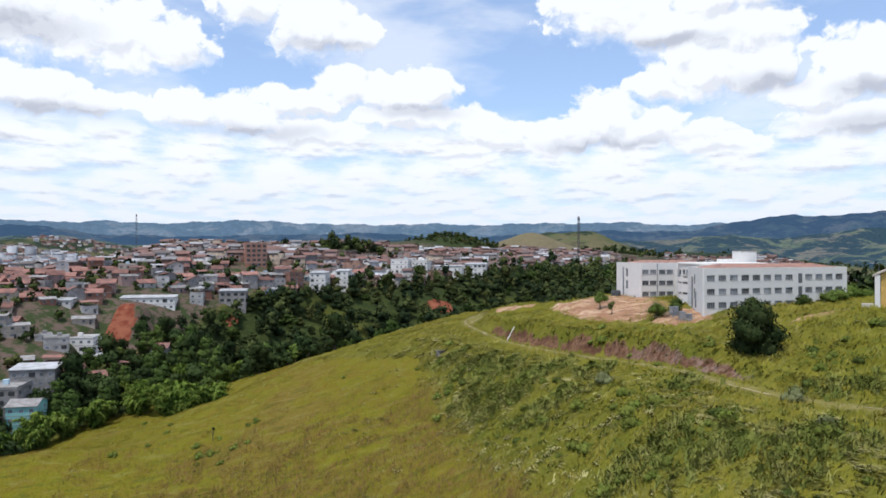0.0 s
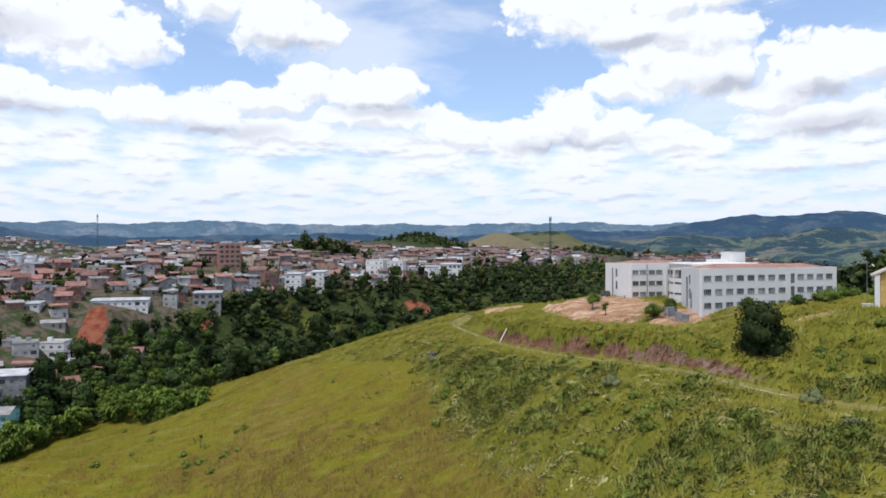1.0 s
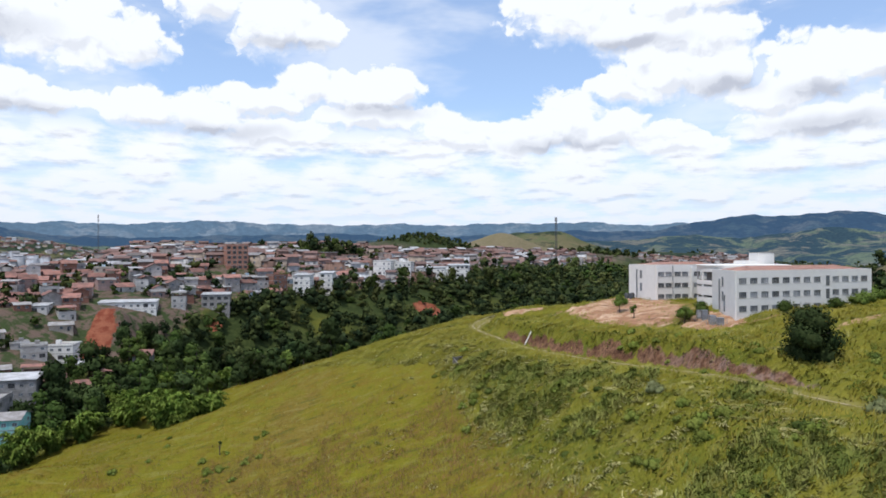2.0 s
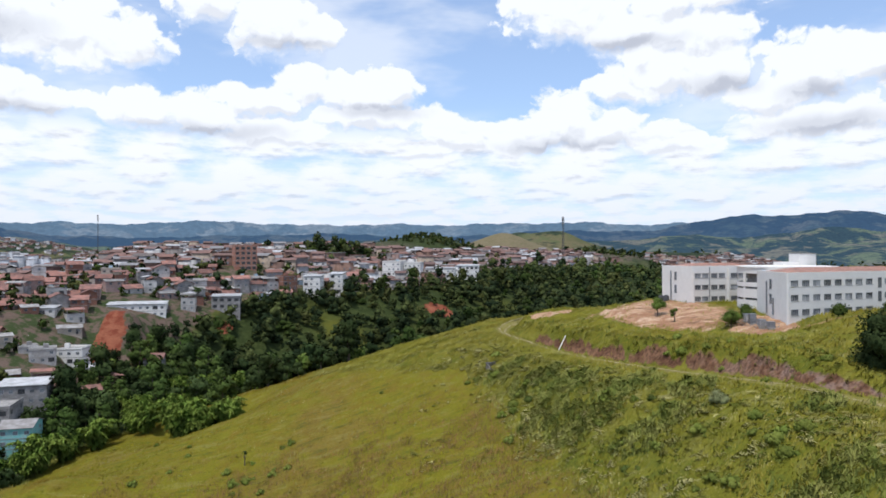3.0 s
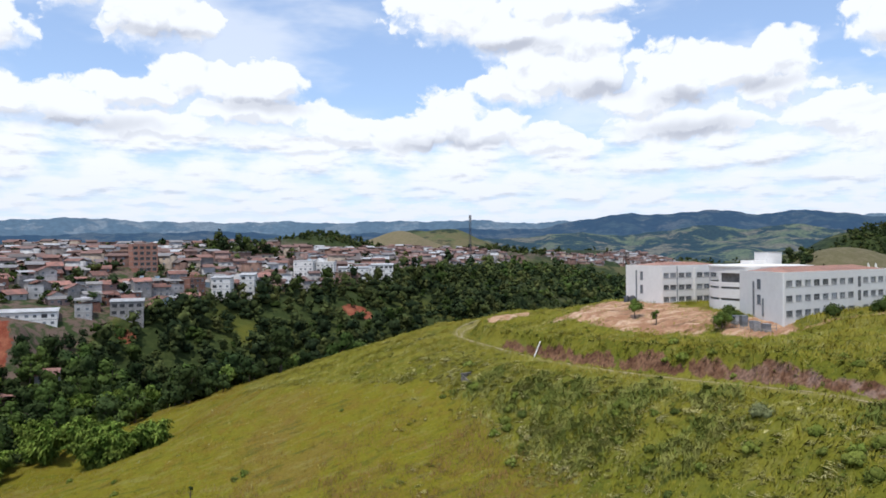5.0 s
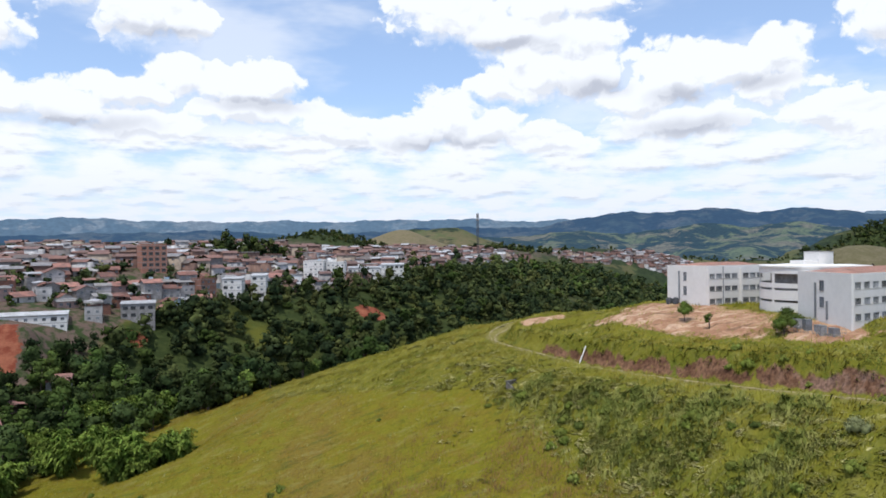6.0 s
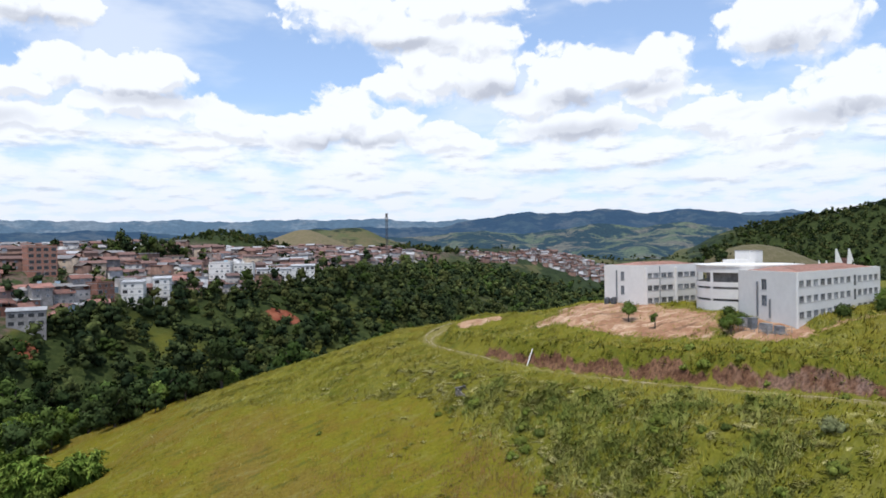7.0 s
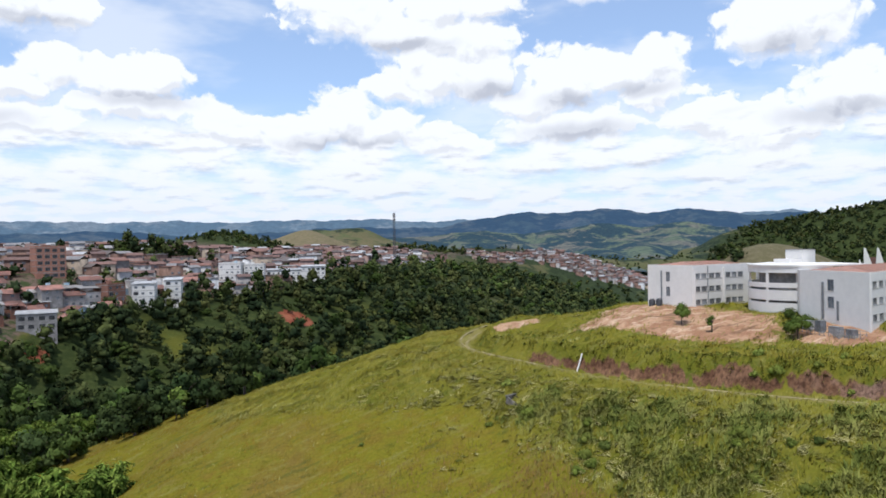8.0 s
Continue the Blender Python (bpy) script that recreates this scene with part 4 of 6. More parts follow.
    # the leaning white pole on the cut bank
    z = float(land(18.9, 204.3))
    v, f = tube([(18.0, 203.4, z - 0.6), (20.4, 204.8, z + 3.5)], [0.17, 0.15], 8)
    tagged(part("leaning_pole", mesh_of("leaning_pole", v, f, POLE), None), "white pipe leaning on the red cut bank", "pipe")
    # the concrete drain head on the slope
    drain = tagged(new("drain_chute"), "weathered concrete drain chute set into the grassy slope", "drain")
    z = float(land(-0.6, 197))
    placed(drain, pose(-0.6, 197, z, 0, 0, 25))
    part("headwall", box(-1.3, 1.3, 0.0, 0.35, -0.8, 0.9), OLD_CONCRETE, drain)
    for x in (-1.3, 1.0):
        bm = bmesh.new()
        v = [bm.verts.new(p) for p in ((x, 0, -0.8), (x, 0, 0.8), (x, -3.8, -1.0), (x, -3.8, -2.4))]
        w = [bm.verts.new((p.co.x + 0.3, p.co.y, p.co.z)) for p in v]
        bm.faces.new(v), bm.faces.new(w[::-1])
        for k in range(4):
            bm.faces.new((v[k], w[k], w[(k + 1) % 4], v[(k + 1) % 4]))
        bmesh.ops.recalc_face_normals(bm, faces=bm.faces)
        part("wing_wall", bm, OLD_CONCRETE, drain)
    part("cap", box(-1.5, 1.5, -0.15, 0.5, 0.9, 1.06), OLD_CONCRETE, drain)


make_yard_things()


def make_mast(x, y, height, name_label):
    """A guyed lattice mast: three legs, rungs and braces, with aerials on it."""
    mast = tagged(new("radio_mast"), name_label, "mast")
    placed(mast, pose(x, y, float(land(x, y)) - 1))
    r = 0.9 + height * 0.006
    legs = [(r * math.cos(a), r * math.sin(a)) for a in (0.3, 2.4, 4.5)]
    for px, py in legs:
        part("leg", box(px - 0.15, px + 0.15, py - 0.15, py + 0.15, 0, height), MAST_STEEL, mast)
    pieces = []
    for k in range(int(height / 2.5)):
        for j in range(3):
            a, b = legs[j], legs[(j + 1) % 3]
            pieces.append(tube([(*a, k * 2.5), (*b, k * 2.5 + 2.5)], [0.11, 0.11], 4))
    part("bracing", mesh_of("bracing", *joined(pieces), MAST_STEEL), None, mast)
    for z, s in ((height * 0.93, 1.3), (height * 0.86, 1.2), (height * 0.97, 0.9)):
        part("aerial", box(-s, s, -s * 0.5, s * 0.5, z - 0.8, z + 0.8), GREYWALL, mast)
    return mast


make_mast(144, 760, 51, "tall grey lattice radio mast above the town")
make_mast(-626, 1461, 80, "distant lattice radio mast on a hill")


# ---- the town ----
HOUSE_WINDOW = window_mesh("house_window", 1.3, 1.15, 2, SHEET, GLASS)
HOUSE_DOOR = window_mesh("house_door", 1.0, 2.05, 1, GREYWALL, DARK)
# not a hole: the bay's inner shade is the dark colour of a sunk panel
HOUSE_DARK_BAY = window_mesh("shade_panel_bay", 2.2, 1.7, 1, CONCRETE, DARK)


def gable(w, d, z, rise, over, mat_index=0):
    """A pitched roof with thickness, ridge along x."""
    bm = bmesh.new()
    x0, x1, y0, y1, t = -w / 2 - over, w / 2 + over, -d / 2 - over, d / 2 + over, 0.16
    lo = z - rise * over / (d / 2)
    sec = [(y0, lo), (0, z + rise), (y1, lo), (y1, lo + t), (0, z + rise + t), (y0, lo + t)]
    a, b = [bm.verts.new((x0, p, q)) for p, q in sec], [bm.verts.new((x1, p, q)) for p, q in sec]
    for k in range(6):
        j = (k + 1) % 6
        bm.faces.new((a[k], a[j], b[j], b[k]))
    for q in (a, b):
        bm.faces.new((q[0], q[1], q[4], q[5])), bm.faces.new((q[1], q[2], q[3], q[4]))
    bmesh.ops.recalc_face_normals(bm, faces=bm.faces)
    return bm


def house(m, w, d, storeys, wall_mat, roof, rng, label, name="house", group="town houses", sunk=4.0, floor=2.75, gaps=False):
    """A town house: walls with band courses, roof, windows on the front, back and one side, and what stands on the roof."""
    top = tagged(new(name), label, "house", group=group)
    placed(top, m)
    h = storeys * floor
    bm = box(-w / 2, w / 2, -d / 2, d / 2, -sunk, h)
    for k in range(1, storeys):
        part("floor_band", box(-w / 2 - 0.06, w / 2 + 0.06, -d / 2 - 0.06, d / 2 + 0.06, k * floor - 0.12, k * floor + 0.08), CONCRETE, top)
    if roof in ("tile", "fibre"):
        rise = d * (0.23 if roof == "tile" else 0.13)
        for s in (-1, 1):
            x0, x1 = (w / 2 - 0.2, w / 2) if s > 0 else (-w / 2, -w / 2 + 0.2)
            v = [bm.verts.new(p) for p in ((x0, -d / 2, h), (x0, d / 2, h), (x0, 0, h + rise), (x1, -d / 2, h), (x1, d / 2, h), (x1, 0, h + rise))]
            for f in ((0, 1, 2), (5, 4, 3), (0, 2, 5, 3), (1, 4, 5, 2), (0, 3, 4, 1)):
                bm.faces.new([v[k] for k in f])
    wall = part("wall", bm, wall_mat, top)
    if roof == "tile":
        part("roof", gable(w, d, h, d * 0.23, 0.65), TILE, top, "faded clay tile roof")
    elif roof == "fibre":
        part("roof", gable(w, d, h, d * 0.13, 0.45), FIBRE, top, "grey fibre-cement roof")
    elif roof == "sheet":
        bm = bmesh.new()
        v = [bm.verts.new(p) for p in ((-w / 2 - 0.4, -d / 2 - 0.4, h + 0.3), (w / 2 + 0.4, -d / 2 - 0.4, h + 0.3), (w / 2 + 0.4, d / 2 + 0.4, h + 1.1), (-w / 2 - 0.4, d / 2 + 0.4, h + 1.1))]
        u = [bm.verts.new(p.co + Vector((0, 0, 0.14))) for p in v]
        bm.faces.new(v[::-1]), bm.faces.new(u)
        for k in range(4):
            bm.faces.new((v[k], v[(k + 1) % 4], u[(k + 1) % 4], u[k]))
        part("roof", bm, SHEET, top, "pale metal sheet roof")
        part("upstand", box(-w / 2 + 0.1, w / 2 - 0.1, d / 2 - 0.3, d / 2 - 0.1, h, h + 1.05), wall_mat, top)
    elif roof == "terrace":
        bm = bmesh.new()
        add_box(bm, -w / 2, w / 2, -d / 2, -d / 2 + 0.15, h, h + 0.95), add_box(bm, -w / 2, w / 2, d / 2 - 0.15, d / 2, h, h + 0.95)
        add_box(bm, -w / 2, -w / 2 + 0.15, -d / 2 + 0.15, d / 2 - 0.15, h, h + 0.95), add_box(bm, w / 2 - 0.15, w / 2, -d / 2 + 0.15, d / 2 - 0.15, h, h + 0.95)
        part("parapet", bm, wall_mat, top)
        for sx in (-1, 1):
            for sy in (-1, 1):
                part("post", box(sx * (w / 2 - 0.25) - 0.12, sx * (w / 2 - 0.25) + 0.12, sy * (d / 2 - 0.25) - 0.12, sy * (d / 2 - 0.25) + 0.12, h, h + 2.7), CONCRETE, top)
        part("roof", gable(w, d, h + 2.7, d * 0.08, 0.4), rng.choice((SHEET, FIBRE, TILE)), top, "light roof on posts over an open terrace")
    else:
        bm = box(-w / 2 - 0.15, w / 2 + 0.15, -d / 2 - 0.15, d / 2 + 0.15, h, h + 0.18)
        part("roof_slab", bm, CONCRETE, top, "flat concrete roof slab")
        bm = bmesh.new()
        outline = [(-w / 2, -d / 2), (w / 2, -d / 2), (w / 2, d / 2), (-w / 2, d / 2)]
        lo, hi = [bm.verts.new((x, y, h + 0.18)) for x, y in outline], [bm.verts.new((x, y, h + 0.8)) for x, y in outline]
        hi_in, lo_in = [bm.verts.new((x * 0.97, y * 0.97, h + 0.8)) for x, y in outline], [bm.verts.new((x * 0.97, y * 0.97, h + 0.18)) for x, y in outline]
        for a, b in ((lo, hi), (hi, hi_in), (hi_in, lo_in)):
            for k in range(4):
                bm.faces.new((a[k], a[(k + 1) % 4], b[(k + 1) % 4], b[k]))
        part("parapet", bm, wall_mat, top)
        tx, ty = rng.uniform(-w / 4, w / 4), rng.uniform(0, d / 4)
        part("water_tank", box(tx - 0.9, tx + 0.9, ty - 0.8, ty + 0.8, h + 0.18, h + 1.9), rng.choice((GREYWALL, BLUEISH, wall_mat)), top)
    n = max(2, int(w / 2.9))
    for k in range(storeys):
        for j in range(n):
            x = -w / 2 + w * (j + 0.5) / n
            if rng.random() < 0.12:
                continue
            mesh = HOUSE_DARK_BAY if gaps or rng.random() < 0.13 else HOUSE_WINDOW
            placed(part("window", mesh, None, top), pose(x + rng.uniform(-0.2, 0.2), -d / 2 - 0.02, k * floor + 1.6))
        for j in range(max(1, int(d / 4))):
            y = -d / 2 + d * (j + 0.5) / max(1, int(d / 4))
            if rng.random() < 0.75:
                placed(part("window", HOUSE_DARK_BAY if gaps else HOUSE_WINDOW, None, top), pose(w / 2 + 0.02, y, k * floor + 1.6, 0, 0, 90))
    if rng.random() < 0.6:
        placed(part("door", HOUSE_DOOR, None, top), pose(rng.uniform(-w / 3, w / 3), -d / 2 - 0.03, 1.03))
    return top


WALLS = {"white-rendered": TOWN_WHITE, "raw red brick": BRICK, "cream-painted": CREAM, "faded pink": PINKISH, "grey-rendered": GREYWALL, "pale blue": BLUEISH}
ROOF_WORDS = {"tile": "a clay tile roof", "fibre": "a grey fibre-cement roof", "sheet": "a pale metal roof", "terrace": "a roofed terrace on top", "slab": "a flat concrete roof"}
TAKEN = []


def landmark(x, y, w, d, turn, storeys, wall, roof, label, floor=3.0, base=None, gaps=False, seed=0):
    z = float(land(x, y)) if base is None else base
    z = min(z, float(land(x, y)) + 1.0)
    TAKEN.append((x, y, max(w, d) * 0.62))
    return house(pose(x, y, z, 0, 0, turn), w, d, storeys, wall, roof, random.Random(seed), label, name="apartment_building" if storeys > 3 else "house", floor=floor, sunk=6, gaps=gaps)


landmark(-119.5, 456, 13, 11, 22, 5, NEW_BRICK, "slab", "unfinished five-storey block of bare red brick", 2.95, 5.4, gaps=True, seed=2)
landmark(-76.5, 445, 10, 11, -6, 4, WHITE, "sheet", "white four-storey apartment block with a pale metal roof", 2.95, -10, seed=3)
landmark(-63.5, 458, 8, 11, -6, 4, WHITE, "sheet", "white four-storey apartment block beside its twin", 2.95, -9, seed=4)
landmark(-55, 474, 6, 9, -2, 3, CREAM, "tile", "narrow cream house at the wood's edge", 2.9, -7, seed=5)
landmark(-30, 527, 13, 14, -15, 4, WHITE, "slab", "plain white apartment block with a blank side wall", 3.3, -4, seed=6)
landmark(-16, 530, 12, 12, -12, 4, WHITE, "slab", "white apartment block with balconies", 3.3, -5, seed=7)
landmark(4, 545, 22, 10, -10, 2, WHITE, "sheet", "long white hall with a pale metal roof", 3.4, 0, seed=8)
landmark(26, 560, 16, 11, -10, 3, WHITE, "sheet", "white three-storey house at the top of the wood", 3.0, 0, seed=9)
landmark(-114, 390, 14, 10, 8, 2, GREYWALL, "sheet", "grey two-storey house with open balconies and a pale roof", 3.1, -12.6, gaps=True, seed=10)
landmark(-150, 366, 26, 10, 12, 2, WHITE, "sheet", "long whitewashed house above the red landslip", 3.0, -14.5, seed=11)
landmark(-159, 316, 13, 10, 4, 2, WHITE, "slab", "white two-storey house with a covered terrace below the landslip", 3.1, -29, seed=13)
landmark(-149, 313, 6, 7, 4, 1, WHITE, "sheet", "small white annexe with a metal roof", 3.0, -28, seed=14)
landmark(-152, 268, 15, 12, 15, 2, GREYWALL, "sheet", "grey shed with a broad pale metal roof", 3.2, -35, seed=15)
landmark(-137, 236, 9, 11, 12, 3, TURQUOISE, "fibre", "turquoise three-storey house with white-trimmed windows", 3.0, -40, seed=16)
landmark(-150, 244, 14, 14, 12, 3, GREYWALL, "slab", "unfinished grey concrete house with a flat roof", 3.0, -40, gaps=True, seed=17)
landmark(-182, 322, 11, 9, 0, 2, BRICK, "sheet", "bare brick house with a pale metal roof", 3.0, -24, gaps=True, seed=18)
landmark(-172, 285, 16, 9, 30, 1, BRICK, "fibre", "long low brick row with grey roofs", 3.0, -31, seed=19)


def make_town():
    rng = random.Random(12)
    spots = []
    for row in range(-13, 100):
        for col in range(112):
            u, w = -430 + col * 8.2 + (row % 2) * 4 + rng.uniform(-1.6, 1.6), row * 9.3 + rng.uniform(-2, 2)
            x, y = -70 + 0.85 * u - 0.53 * w, 360 + 0.53 * u + 0.85 * w
            spots.append((x, y, rng.random()))
    xs, ys = np.array([p[0] for p in spots]), np.array([p[1] for p in spots])
    v, z = valley_off(xs, ys), land(xs, ys)
    near, far = [], []
    for k, (x, y, r) in enumerate(spots):
        dist = math.hypot(x, y)
        edge = np.interp(x, [-132, -110, -20, 10, 60], [58 if y > 330 else 24, 90, 104, 122, 148])
        if v[k] < edge or own_hill(x, y) > z[k] - 2 or r < 0.13 or dist > 980 or abs(math.degrees(math.atan2(x, y))) > 46 or x > 225:
            continue
        if any(math.hypot(x - tx, y - ty) < tr + 5 for tx, ty, tr in TAKEN) or math.hypot((x + 149) / 16, (y - 325) / 36) < 1 or math.hypot((x + 77) / 36, (y - 592) / 22) < 1:
            continue
        (near if dist < 640 else far).append((dist, x, y, float(z[k])))
    near.sort()
    for dist, x, y, h in near[:360]:
        wall = rng.choices(list(WALLS), (22, 28, 15, 13, 20, 2))[0]
        roof = rng.choices(list(ROOF_WORDS), (52, 22, 6, 12, 8))[0]
        storeys = rng.choices((1, 2, 3, 4), (62, 32, 5, 1))[0]
        label = f"{wall} {('one', 'two', 'three', 'four')[storeys - 1]}-storey house with {ROOF_WORDS[roof]}"
        turn = rng.choice((12, 20, 32, 32, 40, -58)) + rng.uniform(-8, 8)
        if x < -100:
            TAKEN.append((x, y, 2.5))
        foot = land(np.array([x - 3, x + 3, x - 3, x + 3]), np.array([y - 3, y - 3, y + 3, y + 3]))
        h = 0.75 * float(foot.min()) + 0.25 * h
        house(pose(x, y, h, 0, 0, turn), rng.uniform(6.4, 9.6), rng.uniform(6.2, 8.4), storeys, WALLS[wall], roof, rng, label)
    return far + near[360:], rng


FAR_HOUSES, town_rng = make_town()
def assorted(name, tones):
    """One of several tones for each house, with stains."""
    m = bpy.data.materials.new(name)
    m.use_nodes = True
    n = Nodes(m.node_tree)
    bsdf = m.node_tree.nodes["Principled BSDF"]
    at = n.add("ShaderNodeNewGeometry")
    c = tones[0]
    for k in range(1, len(tones)):
        edge = k / len(tones)
        c = n.mix(n.ramp(at.outputs["Random Per Island"], edge - 0.004, edge + 0.004), c, tones[k])
    stain = n.ramp(n.noise(at.outputs["Position"], 0.5, 4.0, 0.65), 0.3, 0.7)
    c = n.mix(1.0, c, n.mix(stain, (0.72, 0.72, 0.72), (1.15, 1.15, 1.15)), blend="MULTIPLY")
    n.plug(bsdf.inputs["Base Color"], c)
    bsdf.inputs["Roughness"].default_value = 0.9
    return m


FAR_WALL = assorted("far_walls", ((0.185, 0.108, 0.080), (0.50, 0.48, 0.46), (0.15, 0.085, 0.066), (0.27, 0.25, 0.235), (0.34, 0.27, 0.205), (0.21, 0.125, 0.092), (0.60, 0.59, 0.58), (0.19, 0.165, 0.15), (0.28, 0.185, 0.155), (0.16, 0.095, 0.072), (0.38, 0.36, 0.345)))
FAR_ROOF = assorted("far_roofs", ((0.21, 0.105, 0.077), (0.14, 0.082, 0.066), (0.175, 0.095, 0.074), (0.22, 0.205, 0.20), (0.13, 0.105, 0.092), (0.20, 0.11, 0.085), (0.40, 0.39, 0.385), (0.16, 0.09, 0.07)))
FAR_PALE = assorted("pale_blocks", ((0.40, 0.41, 0.43), (0.30, 0.31, 0.33), (0.48, 0.49, 0.51), (0.24, 0.25, 0.27), (0.36, 0.35, 0.34), (0.44, 0.45, 0.48)))
FAR_PANE = material("far_windows", (0.10, 0.10, 0.11), (0.17, 0.17, 0.18), 0.5, island=0.3)


def make_far_town(rows, rng, name, label, tall=0.0, walls=None, size=1.0):
    """Distant houses with pitched or flat roofs and window bays, too many to count."""
    verts, faces, index = [], [], []

    def block(m, x0, x1, y0, y1, z0, z1, mat):
        n = len(verts)
        verts.extend(tuple(m @ Vector(p)) for p in ((x0, y0, z0), (x1, y0, z0), (x1, y1, z0), (x0, y1, z0), (x0, y0, z1), (x1, y0, z1), (x1, y1, z1), (x0, y1, z1)))
        for f in ((4, 5, 6, 7), (0, 1, 5, 4), (1, 2, 6, 5), (2, 3, 7, 6), (3, 0, 4, 7)):
            faces.append([n + k for k in f])
            index.append(mat)

    for dist, x, y, z in rows:
        w, d, h = size * rng.uniform(7, 12), size * rng.uniform(6.5, 9), size * rng.choice((2.8, 3, 3, 3.2, 5.5, 5.6, 6, 8.4)) + (rng.uniform(4, 17) if rng.random() < tall else 0)
        m = pose(x, y, z, 0, 0, rng.uniform(-30, 50))
        block(m, -w / 2, w / 2, -d / 2, d / 2, -5, h, 0)
        if rng.random() < 0.68:
            n = len(verts)
            verts.extend(tuple(m @ Vector(p)) for p in ((-w / 2 - 0.5, -d / 2 - 0.5, h), (w / 2 + 0.5, -d / 2 - 0.5, h), (w / 2 + 0.5, d / 2 + 0.5, h), (-w / 2 - 0.5, d / 2 + 0.5, h), (-w / 2 - 0.5, 0, h + d * 0.2), (w / 2 + 0.5, 0, h + d * 0.2)))
            faces.extend([[n, n + 1, n + 5, n + 4], [n + 2, n + 3, n + 4, n + 5]])
            index.extend([1, 1])
        else:
            block(m, -w / 2 - 0.3, w / 2 + 0.3, -d / 2 - 0.3, d / 2 + 0.3, h, h + 0.4, 1)
        for k in range(int(h // 3) if math.hypot(x, y) < 820 else 0):
            for j in range(2):
                cx = (j - 0.5) * w / 2.2
                block(m, cx - 0.8, cx + 0.8, -d / 2 - 0.06, -d / 2 + 0.02, k * 3 + 0.9, k * 3 + 2.2, 2)
    ob = new(name, mesh_of(name, np.array(verts), np.array(faces), [walls or FAR_WALL, FAR_ROOF, FAR_PANE], index))
    return tagged(ob, label, "town", kind="stuff")


make_far_town(FAR_HOUSES, town_rng, "distant_houses", "tightly packed brick and white houses on the far slopes")


def far_quarter():
    """The next quarters: across the valley, and the town centre out to the west."""
    rng = random.Random(8)
    rows, centre = [], []
    for cx, cy, rx, ry, count, out in ((470, 868, 88, 34, 380, rows), (313, 880, 40, 34, 110, rows), (392, 885, 46, 30, 120, rows), (-560, 1150, 280, 200, 620, rows), (-300, 1120, 200, 100, 320, rows), (-420, 1420, 240, 140, 420, rows), (-660, 1480, 200, 120, 260, rows),
                                       (-620, 960, 130, 150, 230, centre), (120, 960, 110, 50, 60, rows)):
        for k in range(count):
            a, r = rng.uniform(0, 2 * math.pi), math.sqrt(rng.random())
            out.append((0, cx + rx * r * math.cos(a), cy + ry * r * math.sin(a), 0))
    for out in (rows, centre):
        z = land(np.array([p[1] for p in out]), np.array([p[2] for p in out]))
        out[:] = [(0, p[1], p[2], float(h)) for p, h in zip(out, z)]
    make_far_town(rows, rng, "distant_quarter", "far quarters of small pale houses", 0.0, None, 0.78)
    make_far_town(centre, rng, "distant_town_centre", "far town centre of pale taller blocks", 0.6, FAR_PALE)


far_quarter()


# ---- trees ----
ICO = bmesh.new()
bmesh.ops.create_icosphere(ICO, subdivisions=1, radius=1.0)
ICO_V = np.array([tuple(v.co) for v in ICO.verts])
ICO_F = np.array([[v.index for v in f.verts] for f in ICO.faces])
ICO.free()


def leaves(r, centres, radii, count, size, squash=0.8, lift=0.25):
    """Small leaf sprays on the outside of a set of clumps: vertices and triangles."""
    k = r.choice(len(centres), count, p=radii ** 2 / (radii ** 2).sum())
    way = r.normal(size=(count, 3))
    way[:, 2] = way[:, 2] * 0.8 + lift
    way /= np.linalg.norm(way, axis=1)[:, None]
    at = centres[k] + way * radii[k, None] * r.uniform(0.66, 1.12, (count, 1)) * (1, 1, squash)
    face = way + r.normal(size=(count, 3)) * 0.55
    face /= np.linalg.norm(face, axis=1)[:, None]
    a = np.cross(face, r.normal(size=(count, 3)))
    a /= np.linalg.norm(a, axis=1)[:, None]
    b = np.cross(face, a)
    s = size * r.uniform(0.6, 1.35, (count, 1))
    verts = np.stack([at - a * s, at - b * s * 0.6, at + a * s, at + b * s * 0.6], 1).reshape(-1, 3)
    n = np.arange(count)[:, None] * 4
    flip = (np.cross(b, a) * way).sum(1) > 0
    order = np.where(flip[:, None], (0, 3, 2, 1), (0, 1, 2, 3))
    faces = np.concatenate([n + order[:, (0, 1, 2)], n + order[:, (0, 2, 3)]])
    soft = way * 0.75 + face * 0.35 + (0, 0, 0.12)
    return verts, faces, np.repeat(soft / np.linalg.norm(soft, axis=1)[:, None], 4, axis=0)


def clumps(r, n, width, low, high, size):
    a, q = r.uniform(0, 2 * math.pi, n), np.sqrt(r.uniform(0, 1, n))
    h = r.uniform(0, 1, n)
    wide = width * (1 - 0.75 * h ** 1.6)
    c = np.stack([np.cos(a) * q * wide, np.sin(a) * q * wide, low + (high - low) * h], 1)
    return c, size * r.uniform(0.75, 1.25, n)


def crown(r, n, width, low, high, size, count, leaf, squash=0.85):
    c, rad = clumps(r, n, width, low, high, size)
    core = [(ICO_V * rad[k] * (0.64, 0.64, 0.64 * squash) + c[k], ICO_F, ICO_V) for k in range(n)]
    return joined(core + [leaves(r, c, rad, count, leaf, squash)])


